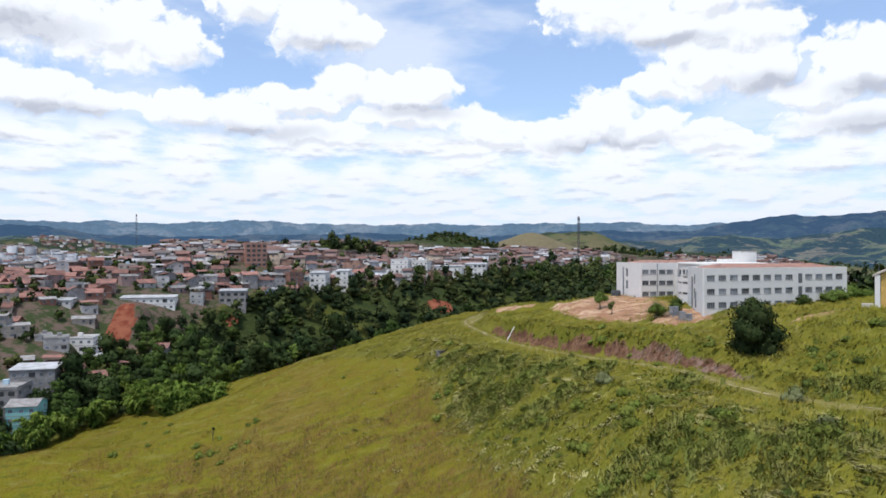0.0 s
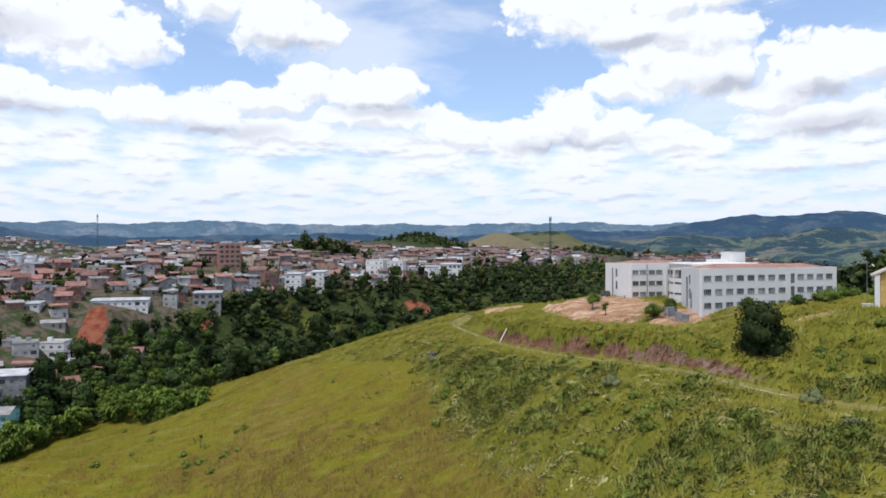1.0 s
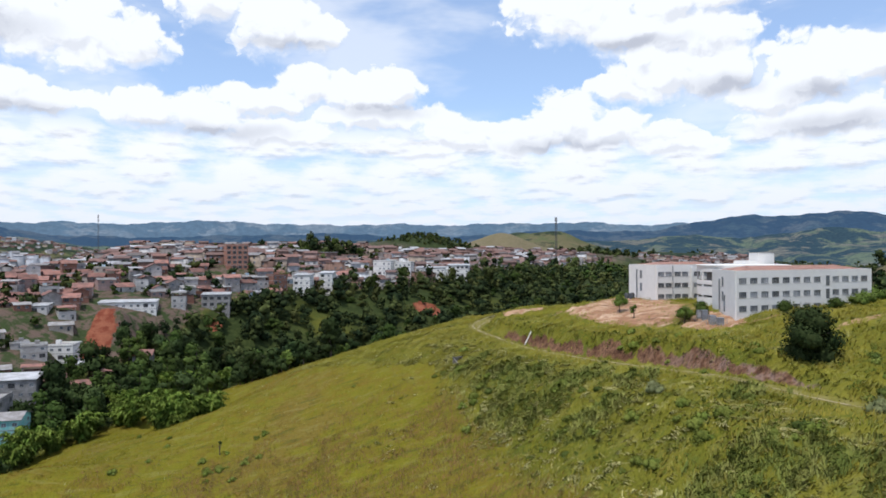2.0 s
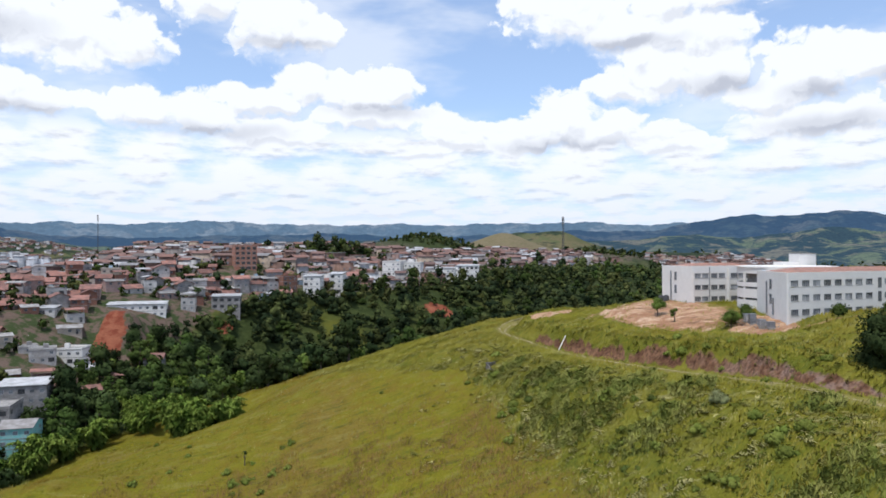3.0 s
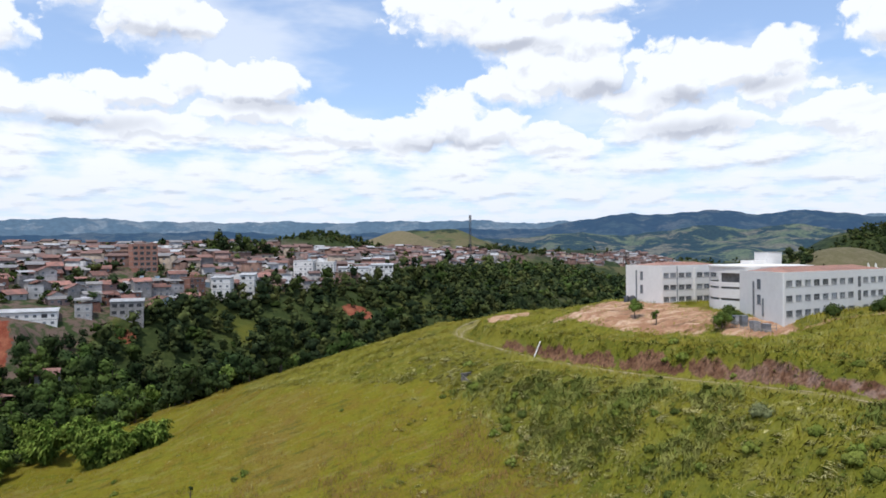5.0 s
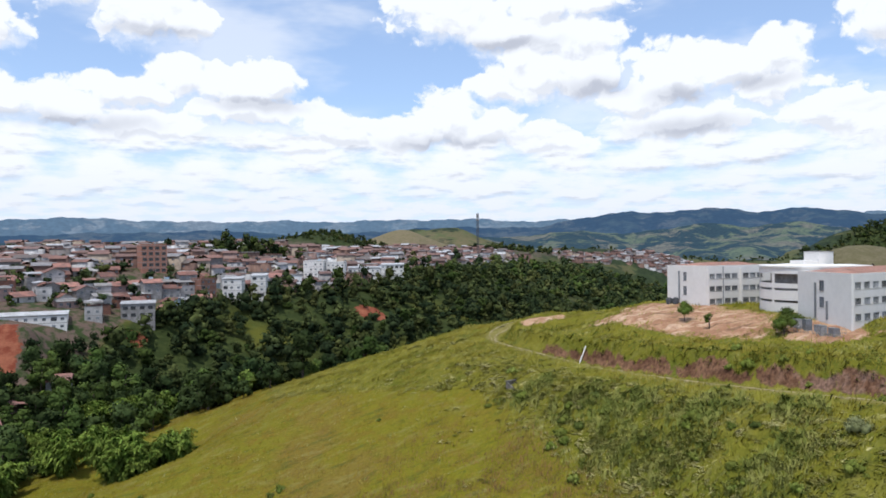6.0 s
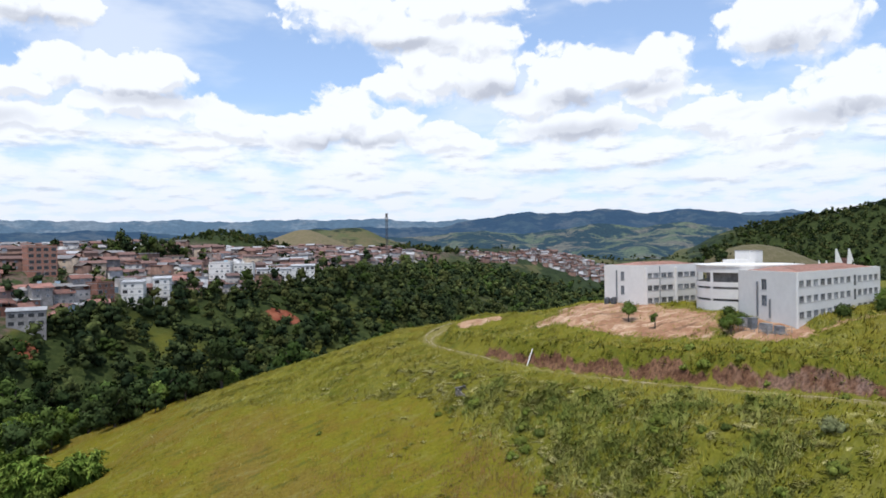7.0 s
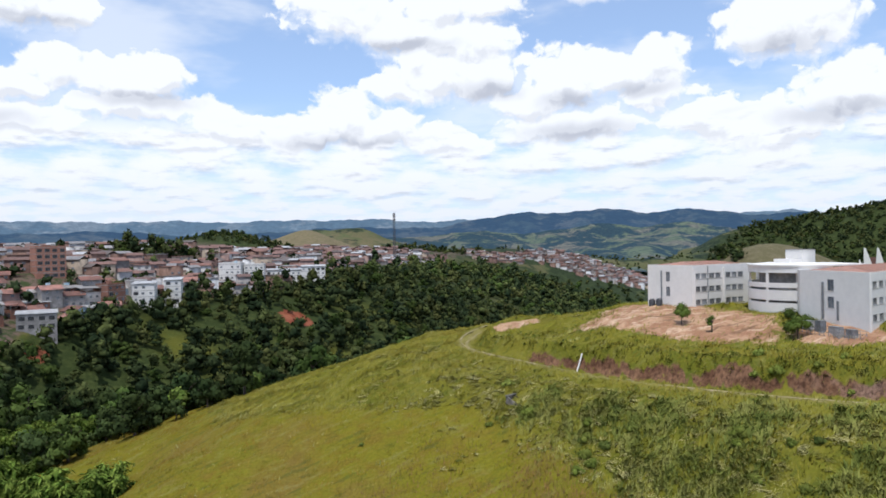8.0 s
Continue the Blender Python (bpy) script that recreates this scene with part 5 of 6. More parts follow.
def trunk(r, height, girth, spread):
    lean = r.normal(size=2) * 0.05 * height
    top = (lean[0], lean[1], height)
    pieces = [tube([(0, 0, -1.0), (lean[0] * 0.3, lean[1] * 0.3, height * 0.45), top], [girth * 1.25, girth * 0.85, girth * 0.4])]
    for k in range(5):
        a = k * 1.26 + r.uniform(-0.3, 0.3)
        z = height * r.uniform(0.4, 0.75)
        end = (spread * math.cos(a), spread * math.sin(a), z + height * r.uniform(0.25, 0.5))
        pieces.append(tube([(lean[0] * z / height, lean[1] * z / height, z), tuple((np.array(end) + (0, 0, z)) / 2 + (0, 0, 0.2)), end], [girth * 0.5, girth * 0.35, girth * 0.12], 5))
    return joined(pieces)


def tree(name, label, r, height, width, mat, count, leaf, n=14, low=0.32, category="tree", group=""):
    thing = tagged(new(name), label, category, group=group)
    v, f = trunk(r, height * 0.72, 0.022 * height + 0.06, width * 0.6)
    part("trunk", mesh_of("trunk", v, f, BARK), None, thing)
    v, f, soft = crown(r, n, width * 0.72, height * low, height * 0.86, width * 0.40, count, leaf)
    part("crown", mesh_of("crown", v, f, mat, normals=soft), None, thing)
    return thing


def bamboo(r, height):
    """A clump of arching culms with feathery drooping tops."""
    thing = tagged(new("bamboo_clump"), "bright green clump of arching feathery bamboo", "bamboo", group="bamboo in the valley")
    culms, tufts = [], []
    for k in range(9):
        a, reach = r.uniform(0, 2 * math.pi), r.uniform(0.08, 0.52) * height
        h = height * r.uniform(0.6, 1.08)
        foot = np.array([r.normal() * 0.7, r.normal() * 0.7, -0.8])
        pts = []
        for t in np.linspace(0, 1, 8):
            bend = t ** 2.4
            pts.append(foot + (math.cos(a) * reach * bend, math.sin(a) * reach * bend, h * (t - 0.30 * max(0, t - 0.55) ** 2 * 6)))
        culms.append(tube(pts, list(np.linspace(0.09, 0.02, 8)), 4))
        for t in np.linspace(0.30, 1, 9):
            i = t * 7
            lo = int(min(i, 6))
            p = pts[lo] + (pts[lo + 1] - pts[lo]) * (i - lo)
            tufts.append((p, height * (0.030 + 0.070 * math.sin(math.pi * t ** 1.2))))
    for v, f in culms:
        part("stem", mesh_of("stem", v, f, LEAF_LIGHT), None, thing)
    c, rad = np.array([p for p, s in tufts]), np.array([s for p, s in tufts])
    # long narrow leaves that hang outwards and down from the arching tops
    count = 2600
    k = r.choice(len(c), count, p=rad ** 2 / (rad ** 2).sum())
    turn = r.uniform(0, 2 * math.pi, count)
    out = np.stack([np.cos(turn), np.sin(turn), r.uniform(-0.95, 0.35, count)], 1)
    out /= np.linalg.norm(out, axis=1)[:, None]
    size = rad[k] * r.uniform(0.8, 1.5, count)
    foot = c[k] + r.normal(size=(count, 3)) * (rad[k] * 0.35)[:, None]
    tip = foot + out * size[:, None] - np.array([0, 0, 1.0]) * (size * 0.35)[:, None]
    side = np.cross(out, (0, 0, 1.0)) * (size * 0.17)[:, None]
    mid = foot * 0.55 + tip * 0.45 + np.array([0, 0, 1.0]) * (size * 0.14)[:, None]
    lv = np.stack([foot, mid + side, tip, mid - side], 1).reshape(-1, 3)
    i = np.arange(count)[:, None] * 4
    soft = np.repeat(out * 0.4 + r.normal(size=(count, 3)) * 0.25 + (0, 0, 0.75), 4, axis=0)
    soft /= np.linalg.norm(soft, axis=1)[:, None]
    cores = [(ICO_V * rad[j] * 0.5 + c[j], ICO_F, ICO_V) for j in range(0, len(c), 2)]
    v, f, soft = joined(cores + [(lv, np.concatenate([i + (0, 1, 2), i + (0, 2, 3)]), soft)])
    part("leaves", mesh_of("leaves", v, f, LEAF_BAMBOO, normals=soft), None, thing)
    return thing


def bush(name, label, r, width, height, mat, count, leaf, n=7, group=""):
    c, rad = clumps(r, n, width * 0.6, height * 0.15, height * 0.75, width * 0.42)
    core = [(ICO_V * rad[k] * 0.6 + c[k], ICO_F, ICO_V) for k in range(n)]
    v, f, soft = joined(core + [leaves(r, c, rad, count, leaf, 0.9)])
    return tagged(new(name, mesh_of(name, v, f, mat, normals=soft)), label, "bush", group=group)


def stand(thing, spots, rng, lo, hi, sink=0.0):
    """The thing at the first spot and copies at the others, each turned and sized by chance."""
    for k, (x, y) in enumerate(spots):
        s = rng.uniform(lo, hi)
        m = pose(x, y, float(land(x, y)) - sink, 0, 0, rng.uniform(0, 360)) @ Matrix.Diagonal((s, s, s * rng.uniform(0.9, 1.1), 1))
        if k == 0:
            thing.matrix_basis = m
        else:
            copy = copy_thing(thing, m)
            if k and thing.scale[0] != 1:
                copy.matrix_basis = m


R = np.random.RandomState(5)
rng = random.Random(31)
# the lone tree on the slope
lone = tree("lone_tree", "dense dark round-crowned tree standing alone on the slope", R, 9.8, 6.2, LEAF_LONE, 7000, 0.26, n=30, low=0.12)
placed(lone, pose(55.4, 128.6, float(land(55.4, 128.6)) - 0.9))
# saplings and shrubs on the yard
sap = tree("sapling", "thin young tree with sparse yellow-green leaves on bare earth", R, 3.4, 1.3, LEAF_LIGHT, 260, 0.16, n=5, low=0.35)
stand(sap, [(45.6, 193.2)], rng, 1.15, 1.3)
stand(bush("shrub", "rounded bright green shrub beside the bare yard", R, 3.0, 3.0, LEAF_MID, 520, 0.24), [(54.6, 180.4), (59.2, 183.4), (60.6, 186.8), (58.6, 180.9), (72, 166), (84, 167)], rng, 0.6, 1.05)
small = tree("small_tree", "small broad-crowned green tree on the bare earth yard", R, 4.3, 2.7, LEAF_LIGHT, 900, 0.2, n=14, low=0.5)
stand(small, [(44.2, 201.2), (52.8, 177.2)], rng, 0.9, 1.0)
DEAD = tree("dead_snag", "small bare dark stump with a few leaves in the grass", R, 3.6, 1.1, LEAF_DARK, 60, 0.2, n=3, low=0.6)
placed(DEAD, pose(-60.7, 189, float(land(-60.7, 189))))


BAMBOO = [(-86, 248), (-88, 241), (-84, 236), (-80, 243), (-93, 246), (-77, 241), (-90, 236), (-108, 258), (-114, 264), (-103, 268), (-120, 250), (-128, 228), (-124, 236), (-131, 222), (-118, 244),
          (-122, 283), (-113, 297), (-116, 272), (-100, 281), (-107, 311), (-110, 303)]
reed_rng = random.Random(61)
for k in range(44):
    t = k / 43
    x = np.interp(t, [0, 0.2, 0.5, 1], [-112, -103, -84, 8])
    y = np.interp(t, [0, 0.2, 0.5, 1], [296, 312, 336, 362])
    BAMBOO.append((float(x) + reed_rng.uniform(-4, 4), float(y) + reed_rng.uniform(-4, 4)))


def woods():
    """Trees on the valley sides, most of them joined; the nearest stand as trees of their own."""
    rng = random.Random(77)
    spots = []
    for k in range(30000):
        x, y = rng.uniform(-260, 420), rng.uniform(150, 800)
        spots.append((x, y, rng.random()))
    xs, ys = np.array([s[0] for s in spots]), np.array([s[1] for s in spots])
    v, z, own = valley_off(xs, ys), land(xs, ys), own_hill(xs, ys)
    grid, out = {}, []
    for k, (x, y, r) in enumerate(spots):
        on_own = own[k] > z[k] - 1.2
        edge = np.interp(x, [-150, -132, -116, -100, -20, 10, 60], [58 if y > 330 else 26, 62, 82, 104, 108, 126, 152])
        if v[k] > edge or v[k] < -150 or (on_own and y < 287 + max(0, x) * 0.25) or (on_own and y < 330 and own[k] > -24) or (v[k] < -6 and y < 285):
            continue
        if x < -160 and y > 250 and v[k] > 26 and r < 0.8:
            continue
        open_ground = 0.85 * float(clearing(x, y))
        if r < open_ground or math.hypot((x + 150 + 0.14 * (y - 331)) / 9, (y - 329) / 25) < 1 or math.hypot(x + 1, y - 462) < 14 or any(math.hypot(x - a, y - b) < c + 2 for a, b, c in TAKEN):
            continue
        if (y < 380 and any(math.hypot(x - a, y + 2 - b) < 5.5 for a, b in BAMBOO)) or (x > -106 and y < 278):
            continue
        gap = 5.2 if math.hypot(x, y) < 430 else 6.0
        cell = (int(x // 6), int(y // 6))
        if any(math.hypot(x - a, y - b) < gap for i in (-1, 0, 1) for j in (-1, 0, 1) for a, b in grid.get((cell[0] + i, cell[1] + j), ())):
            continue
        grid.setdefault(cell, []).append((x, y))
        out.append((math.hypot(x + 40, y - 40), x, y, float(z[k])))
    out.sort()
    return out


WOODS = woods()
kinds = [tree("woodland_tree", label, R, h, w, mat, 800, 0.42, n=n, low=low, group="trees on the valley side")
         for label, h, w, mat, n, low in (("dark green broad-crowned woodland tree", 8.5, 4.4, LEAF_DARK, 13, 0.25), ("dense mid-green woodland tree", 9.5, 4.0, LEAF_MID, 13, 0.28),
                                          ("dark rounded woodland tree", 7.2, 3.8, LEAF_DARK, 11, 0.2), ("light green young woodland tree", 6.4, 3.2, LEAF_LIGHT, 10, 0.2),
                                          ("tall dark woodland tree", 11.0, 4.2, LEAF_DARK, 14, 0.3))]
share = {k: [] for k in range(5)}
for n, (dist, x, y, z) in enumerate(WOODS[:260]):
    share[rng.choices(range(5), (32, 30, 18, 7, 13))[0]].append((x, y))
for k, thing in enumerate(kinds):
    stand(thing, share[k], rng, 0.9, 1.75, 0.8)


def far_woods(rows, name, label, r, rng, blobs=7, count=110, leaf=0.66, lo=0.8, hi=1.9):
    """Many trees in one mesh; each keeps its own tone of leaf."""
    protos = [crown(r, blobs + k % 3, (2.5, 2.9, 3.4)[k % 3], (2.0, 2.6, 1.4)[k % 3], (6.8, 8.2, 5.2)[k % 3], (1.75, 1.6, 2.0)[k % 3], count, leaf) for k in range(9)]
    pieces, tones = [], []
    for dist, x, y, z in rows:
        v, f, soft = protos[rng.randrange(9)]
        a, s = rng.uniform(0, 6.28), lo + (hi - lo) * rng.random() ** 1.6
        turn = np.array([[math.cos(a), -math.sin(a), 0], [math.sin(a), math.cos(a), 0], [0, 0, 1.0]])
        tall = np.array([1, 1, rng.uniform(0.75, 1.15)]) * s
        pieces.append((v @ turn.T * tall + (x, y, z - 1.2 * s), f, soft @ turn.T))
        tones.append(np.full(len(f), rng.choices((0, 1, 2, 3), (40, 30, 18, 12))[0]))
    v, f, soft = joined(pieces)
    tagged(new(name, mesh_of(name, v, f, [LEAF_WOODS, LEAF_DEEP, LEAF_OLIVE, LEAF_MID], np.concatenate(tones), normals=soft)), label, "woods", kind="stuff")


far_woods(WOODS[260:1500], "valley_woods", "dense dark green woods on the valley side", R, rng)
far_woods(WOODS[1500:], "upper_woods", "dark green woods further along the valley", R, rng, 6, 48, 0.85)


def scattered_trees():
    """Trees among the houses and on the hills behind."""
    rng = random.Random(3)
    rows = []
    for cx, cy, rx, ry, count in ((22, 1210, 92, 110, 300), (40, 600, 12, 8, 10), (-300, 620, 60, 40, 60), (-480, 900, 120, 30, 90), (-330, 850, 80, 25, 60), (250, 930, 70, 60, 130), (60, 690, 30, 15, 18),
                                  (-130, 560, 200, 150, 300), (-280, 470, 110, 90, 70), (-160, 400, 50, 30, 40), (-195, 318, 34, 34, 46), (-185, 280, 24, 24, 24), (-230, 400, 60, 50, 60), (-150, 470, 60, 40, 30), (620, 470, 120, 120, 160), (-200, 900, 250, 120, 120), (130, 300, 20, 16, 26), (125, 215, 14, 10, 16), (430, 800, 120, 30, 60), (330, 700, 120, 60, 90), (700, 1250, 260, 120, 200), (250, 1150, 140, 60, 90), (-420, 760, 90, 20, 60)):
        for k in range(count):
            a, q = rng.uniform(0, 2 * math.pi), math.sqrt(rng.random())
            x, y = cx + rx * q * math.cos(a), cy + ry * q * math.sin(a)
            if any(math.hypot(x - tx, y - ty) < tr for tx, ty, tr in TAKEN):
                continue
            rows.append((0, x, y, 0))
    z = land(np.array([p[1] for p in rows]), np.array([p[2] for p in rows]))
    return [(0, p[1], p[2], float(h)) for p, h in zip(rows, z)]


far_woods(scattered_trees(), "scattered_trees", "dark trees among the houses and on the far hills", R, rng, 3, 36, 1.05, 0.8, 1.4)

clump_rng = random.Random(14)
far_woods([(0, x, y, float(land(x, y))) for x, y in [(-77 + 26 * clump_rng.uniform(-1, 1), 588 + 10 * clump_rng.uniform(-1, 1)) for k in range(26)]],
          "tree_clump", "clump of tall dark trees rising above the houses", R, clump_rng, 7, 120, 0.7, 1.2, 1.7)

hill_rng = random.Random(26)
hill_spots = [(1195 + hill_rng.uniform(-330, 200), 919 + hill_rng.uniform(-180, 360)) for k in range(9000)]
hill_share = zones(np.array([p[0] for p in hill_spots]), np.array([p[1] for p in hill_spots]))["woods"]
hill_spots = [p for p, q in zip(hill_spots, hill_share) if hill_rng.random() < q and math.hypot(p[0] - 1195, p[1] - 919) < 400][:1900]
hill_heights = land(np.array([p[0] for p in hill_spots]), np.array([p[1] for p in hill_spots]))
far_woods([(0, x, y, float(z)) for (x, y), z in zip(hill_spots, hill_heights)], "hill_woods", "dark green woods on the flank of the far hill", R, hill_rng, 3, 34, 1.1, 1.1, 2.0)

# bamboo along the stream and in the hollow of the near hill
clumps_of_bamboo = [bamboo(R, 10.5), bamboo(R, 12.0), bamboo(R, 9.0)]
for k, thing in enumerate(clumps_of_bamboo):
    stand(thing, BAMBOO[10 + k::3], rng, 1.05, 1.4, 0.3)
    for x, y in BAMBOO[:10][k::3]:
        s = rng.uniform(1.3, 1.6)
        m = pose(x, y, float(land(x, y)) - 0.3, 0, 0, rng.uniform(0, 360)) @ Matrix.Diagonal((s, s, s, 1))
        copy = copy_thing(thing, m)
        copy.matrix_basis = m


# ---- shrubs on the slope ----
def slope_shrubs():
    rng = random.Random(19)
    grey = bush("grey_shrub", "grey-green rounded shrub on the grassy slope", R, 2.6, 2.3, LEAF_GREY, 1100, 0.16, n=16)
    stand(grey, [(29.6, 132.4), (49.9, 101.8), (48.4, 90.2)], rng, 0.75, 0.95, 0.2)
    weeds = [bush("weed_clump", label, R, w, h, mat, 380, 0.18, n=11, group="weeds on the slope")
             for label, w, h, mat in (("leafy green weed clump on the slope", 2.6, 1.3, WEED_MID), ("tall leafy light green weed clump", 2.0, 1.7, WEED_LIGHT), ("low dark scrub clump on the slope", 2.8, 1.1, WEED_DARK))]
    spots = {0: [], 1: [], 2: []}
    for cx, cy, rx, ry, count in THICKETS:
        for k in range(count // 4):
            a, q = rng.uniform(0, 2 * math.pi), math.sqrt(rng.random())
            spots[rng.choices((0, 1, 2), (45, 30, 25))[0]].append((cx + rx * q * math.cos(a), cy + ry * q * math.sin(a)))
    for k in range(12):
        spots[rng.choice((0, 1))].append((rng.gauss(-57, 5), rng.gauss(186, 5)))
    for k in range(9):
        spots[1].append((rng.uniform(-95, 10), rng.uniform(150, 260)))
    for k, thing in enumerate(weeds):
        stand(thing, spots[k][:110], rng, 0.4, 0.95, 0.25)


# thickets: place, half widths, number
THICKETS = ((17, 150, 8, 9, 46), (30, 98, 15, 6, 66), (46, 84, 9, 6, 34), (7, 172, 9, 10, 36), (25, 118, 8, 9, 26), (36, 112, 10, 12, 30), (50, 140, 8, 12, 12), (66, 118, 12, 12, 26), (22, 225, 8, 12, 8),
            (-2, 190, 6, 7, 10), (90, 160, 14, 5, 14), (34, 170, 5, 12, 14), (42, 152, 5, 10, 14), (58, 108, 10, 8, 22), (14, 134, 8, 10, 22))
# stands of tall weeds: place, half widths
TALL = ((12, 152, 6.5, 4.5), (13, 170, 7, 4), (8, 179, 6, 4), (22, 158, 7, 5), (7, 162, 5, 5), (28, 100, 6.5, 4), (35, 94, 7, 4), (44, 87, 6.5, 4.5), (1, 190, 5, 4), (30, 146, 5, 4), (20, 136, 6, 4), (60, 104, 6, 3.5), (40, 120, 4, 3))
EAST_BUSHES = [(108, 186), (112, 189), (116, 185), (119, 191), (110, 193), (123, 188), (104, 184), (127, 194), (98, 176), (92, 172)]
stand(bush("shrub", "rounded bright green shrub at the school's far end", R, 3.4, 3.0, LEAF_LIGHT, 520, 0.24), EAST_BUSHES, rng, 0.8, 1.3)
WEED_MID = leaf_material("weed_leaves", (0.092, 0.118, 0.020), (0.145, 0.162, 0.032), island=0.2)
WEED_DARK = leaf_material("scrub_leaves", (0.045, 0.064, 0.014), (0.080, 0.098, 0.022), island=0.2)
WEED_LIGHT = leaf_material("pale_weed_leaves", (0.105, 0.140, 0.024), (0.165, 0.185, 0.040), island=0.2)


def loose_weeds():
    """Low leafy growth over the brushy part of the slope, too many to count."""
    r = np.random.RandomState(23)
    x, y = r.uniform(-20, 105, 60000), r.uniform(72, 262, 60000)
    zone = zones(x, y)
    d = beside(TRACK, x, y)[0]
    thick = sum(np.exp(-((x - cx) / (rx * 1.3)) ** 2 - ((y - cy) / (ry * 1.3)) ** 2) for cx, cy, rx, ry, count in THICKETS)
    patch = smoothstep(-0.1, 0.7, waves(x, y, 9, 81) + 0.6 * waves(x, y, 3.5, 82))
    share = (1 - zone["field"]) * (1 - zone["yard"]) * (1 - zone["woods"]) * (1 - 0.8 * zone["cut"]) * smoothstep(2.5, 5.0, np.abs(d)) * np.clip(0.20 * thick * patch, 0, 1)
    keep = r.uniform(0, 1, 60000) < share
    x, y = x[keep], y[keep]
    z = land(x, y)
    size = r.uniform(0.28, 0.75, len(x))
    v, f, soft = leaves(r, np.stack([x, y, z + 0.25 * size], 1), size, len(x) * 16, 0.16, 0.9, 0.7)
    tagged(new("low_weeds", mesh_of("low_weeds", v, f, WEED_MID, normals=soft)), "low leafy weeds scattered over the brushy slope", "weeds", kind="stuff")


loose_weeds()
slope_shrubs()


# ---- grass ----
class Chart:
    """Values kept on a fine grid of the plan, for quick reading."""

    def __init__(self, x0, y0, step, values):
        self.x0, self.y0, self.step, self.values = x0, y0, step, values

    def __call__(self, x, y):
        u, w = (x - self.x0) / self.step, (y - self.y0) / self.step
        i, j = np.clip(u.astype(int), 0, self.values.shape[1] - 2), np.clip(w.astype(int), 0, self.values.shape[0] - 2)
        u, w, g = u - i, w - j, self.values
        return (g[j, i] * (1 - u) + g[j, i + 1] * u) * (1 - w) + (g[j + 1, i] * (1 - u) + g[j + 1, i + 1] * u) * w


def grass(name, label, r, count, area, where, height, width, mat, wind, swirl=0.0, tilt=0.0):
    """Bent blades over a stretch of the plan, kept where the share called where is high."""
    x0, x1, y0, y1 = area
    x, y = r.uniform(x0, x1, count), r.uniform(y0, y1, count)
    keep = r.uniform(0, 1, count) < where(x, y)
    x, y = x[keep], y[keep]
    n = len(x)
    z = QUICK_LAND(x, y)
    patch = 0.65 + 0.35 * waves(x, y, 9, 61) + 0.25 * waves(x, y, 3.1, 62)
    h = height * np.clip(patch, 0.35, 1.5) * r.uniform(0.6, 1.3, n)
    turn = r.uniform(0, math.pi, n)
    a = np.stack([np.cos(turn), np.sin(turn), np.zeros(n)], 1) * (width * r.uniform(0.6, 1.4, n))[:, None]
    sway = 0.55 + 0.45 * waves(x, y, 14, 63)
    turned = swirl * (1.5 * waves(x, y, 12, 91) + 1.1 * waves(x, y, 5.0, 92))
    wx, wy = wind[0] * np.cos(turned) - wind[1] * np.sin(turned), wind[0] * np.sin(turned) + wind[1] * np.cos(turned)
    lean = np.stack([wx * sway + r.normal(size=n) * 0.28, wy * sway + r.normal(size=n) * 0.28, np.ones(n)], 1)
    lean /= np.linalg.norm(lean, axis=1)[:, None]
    foot = np.stack([x, y, z - 0.05], 1)
    tip = foot + lean * h[:, None]
    a = a * np.where(np.cross(a, lean)[:, 1] > 0, -1, 1)[:, None]
    e = 0.8
    slope = np.stack([(QUICK_LAND(x - e, y) - QUICK_LAND(x + e, y)) / (2 * e), (QUICK_LAND(x, y - e) - QUICK_LAND(x, y + e)) / (2 * e), np.ones(n)], 1)
    soft = slope / np.linalg.norm(slope, axis=1)[:, None] + r.normal(size=(n, 3)) * 0.13 - tilt * lean * (1, 1, 0)
    soft = np.repeat(soft / np.linalg.norm(soft, axis=1)[:, None], 4, axis=0)
    verts = np.stack([foot - a, foot + a, tip + a * 0.25, tip - a * 0.25], 1).reshape(-1, 3)
    k = np.arange(n)[:, None] * 4
    tagged(new(name, mesh_of(name, verts, k + (0, 1, 2, 3), mat, normals=soft)), label, "grass", kind="stuff")


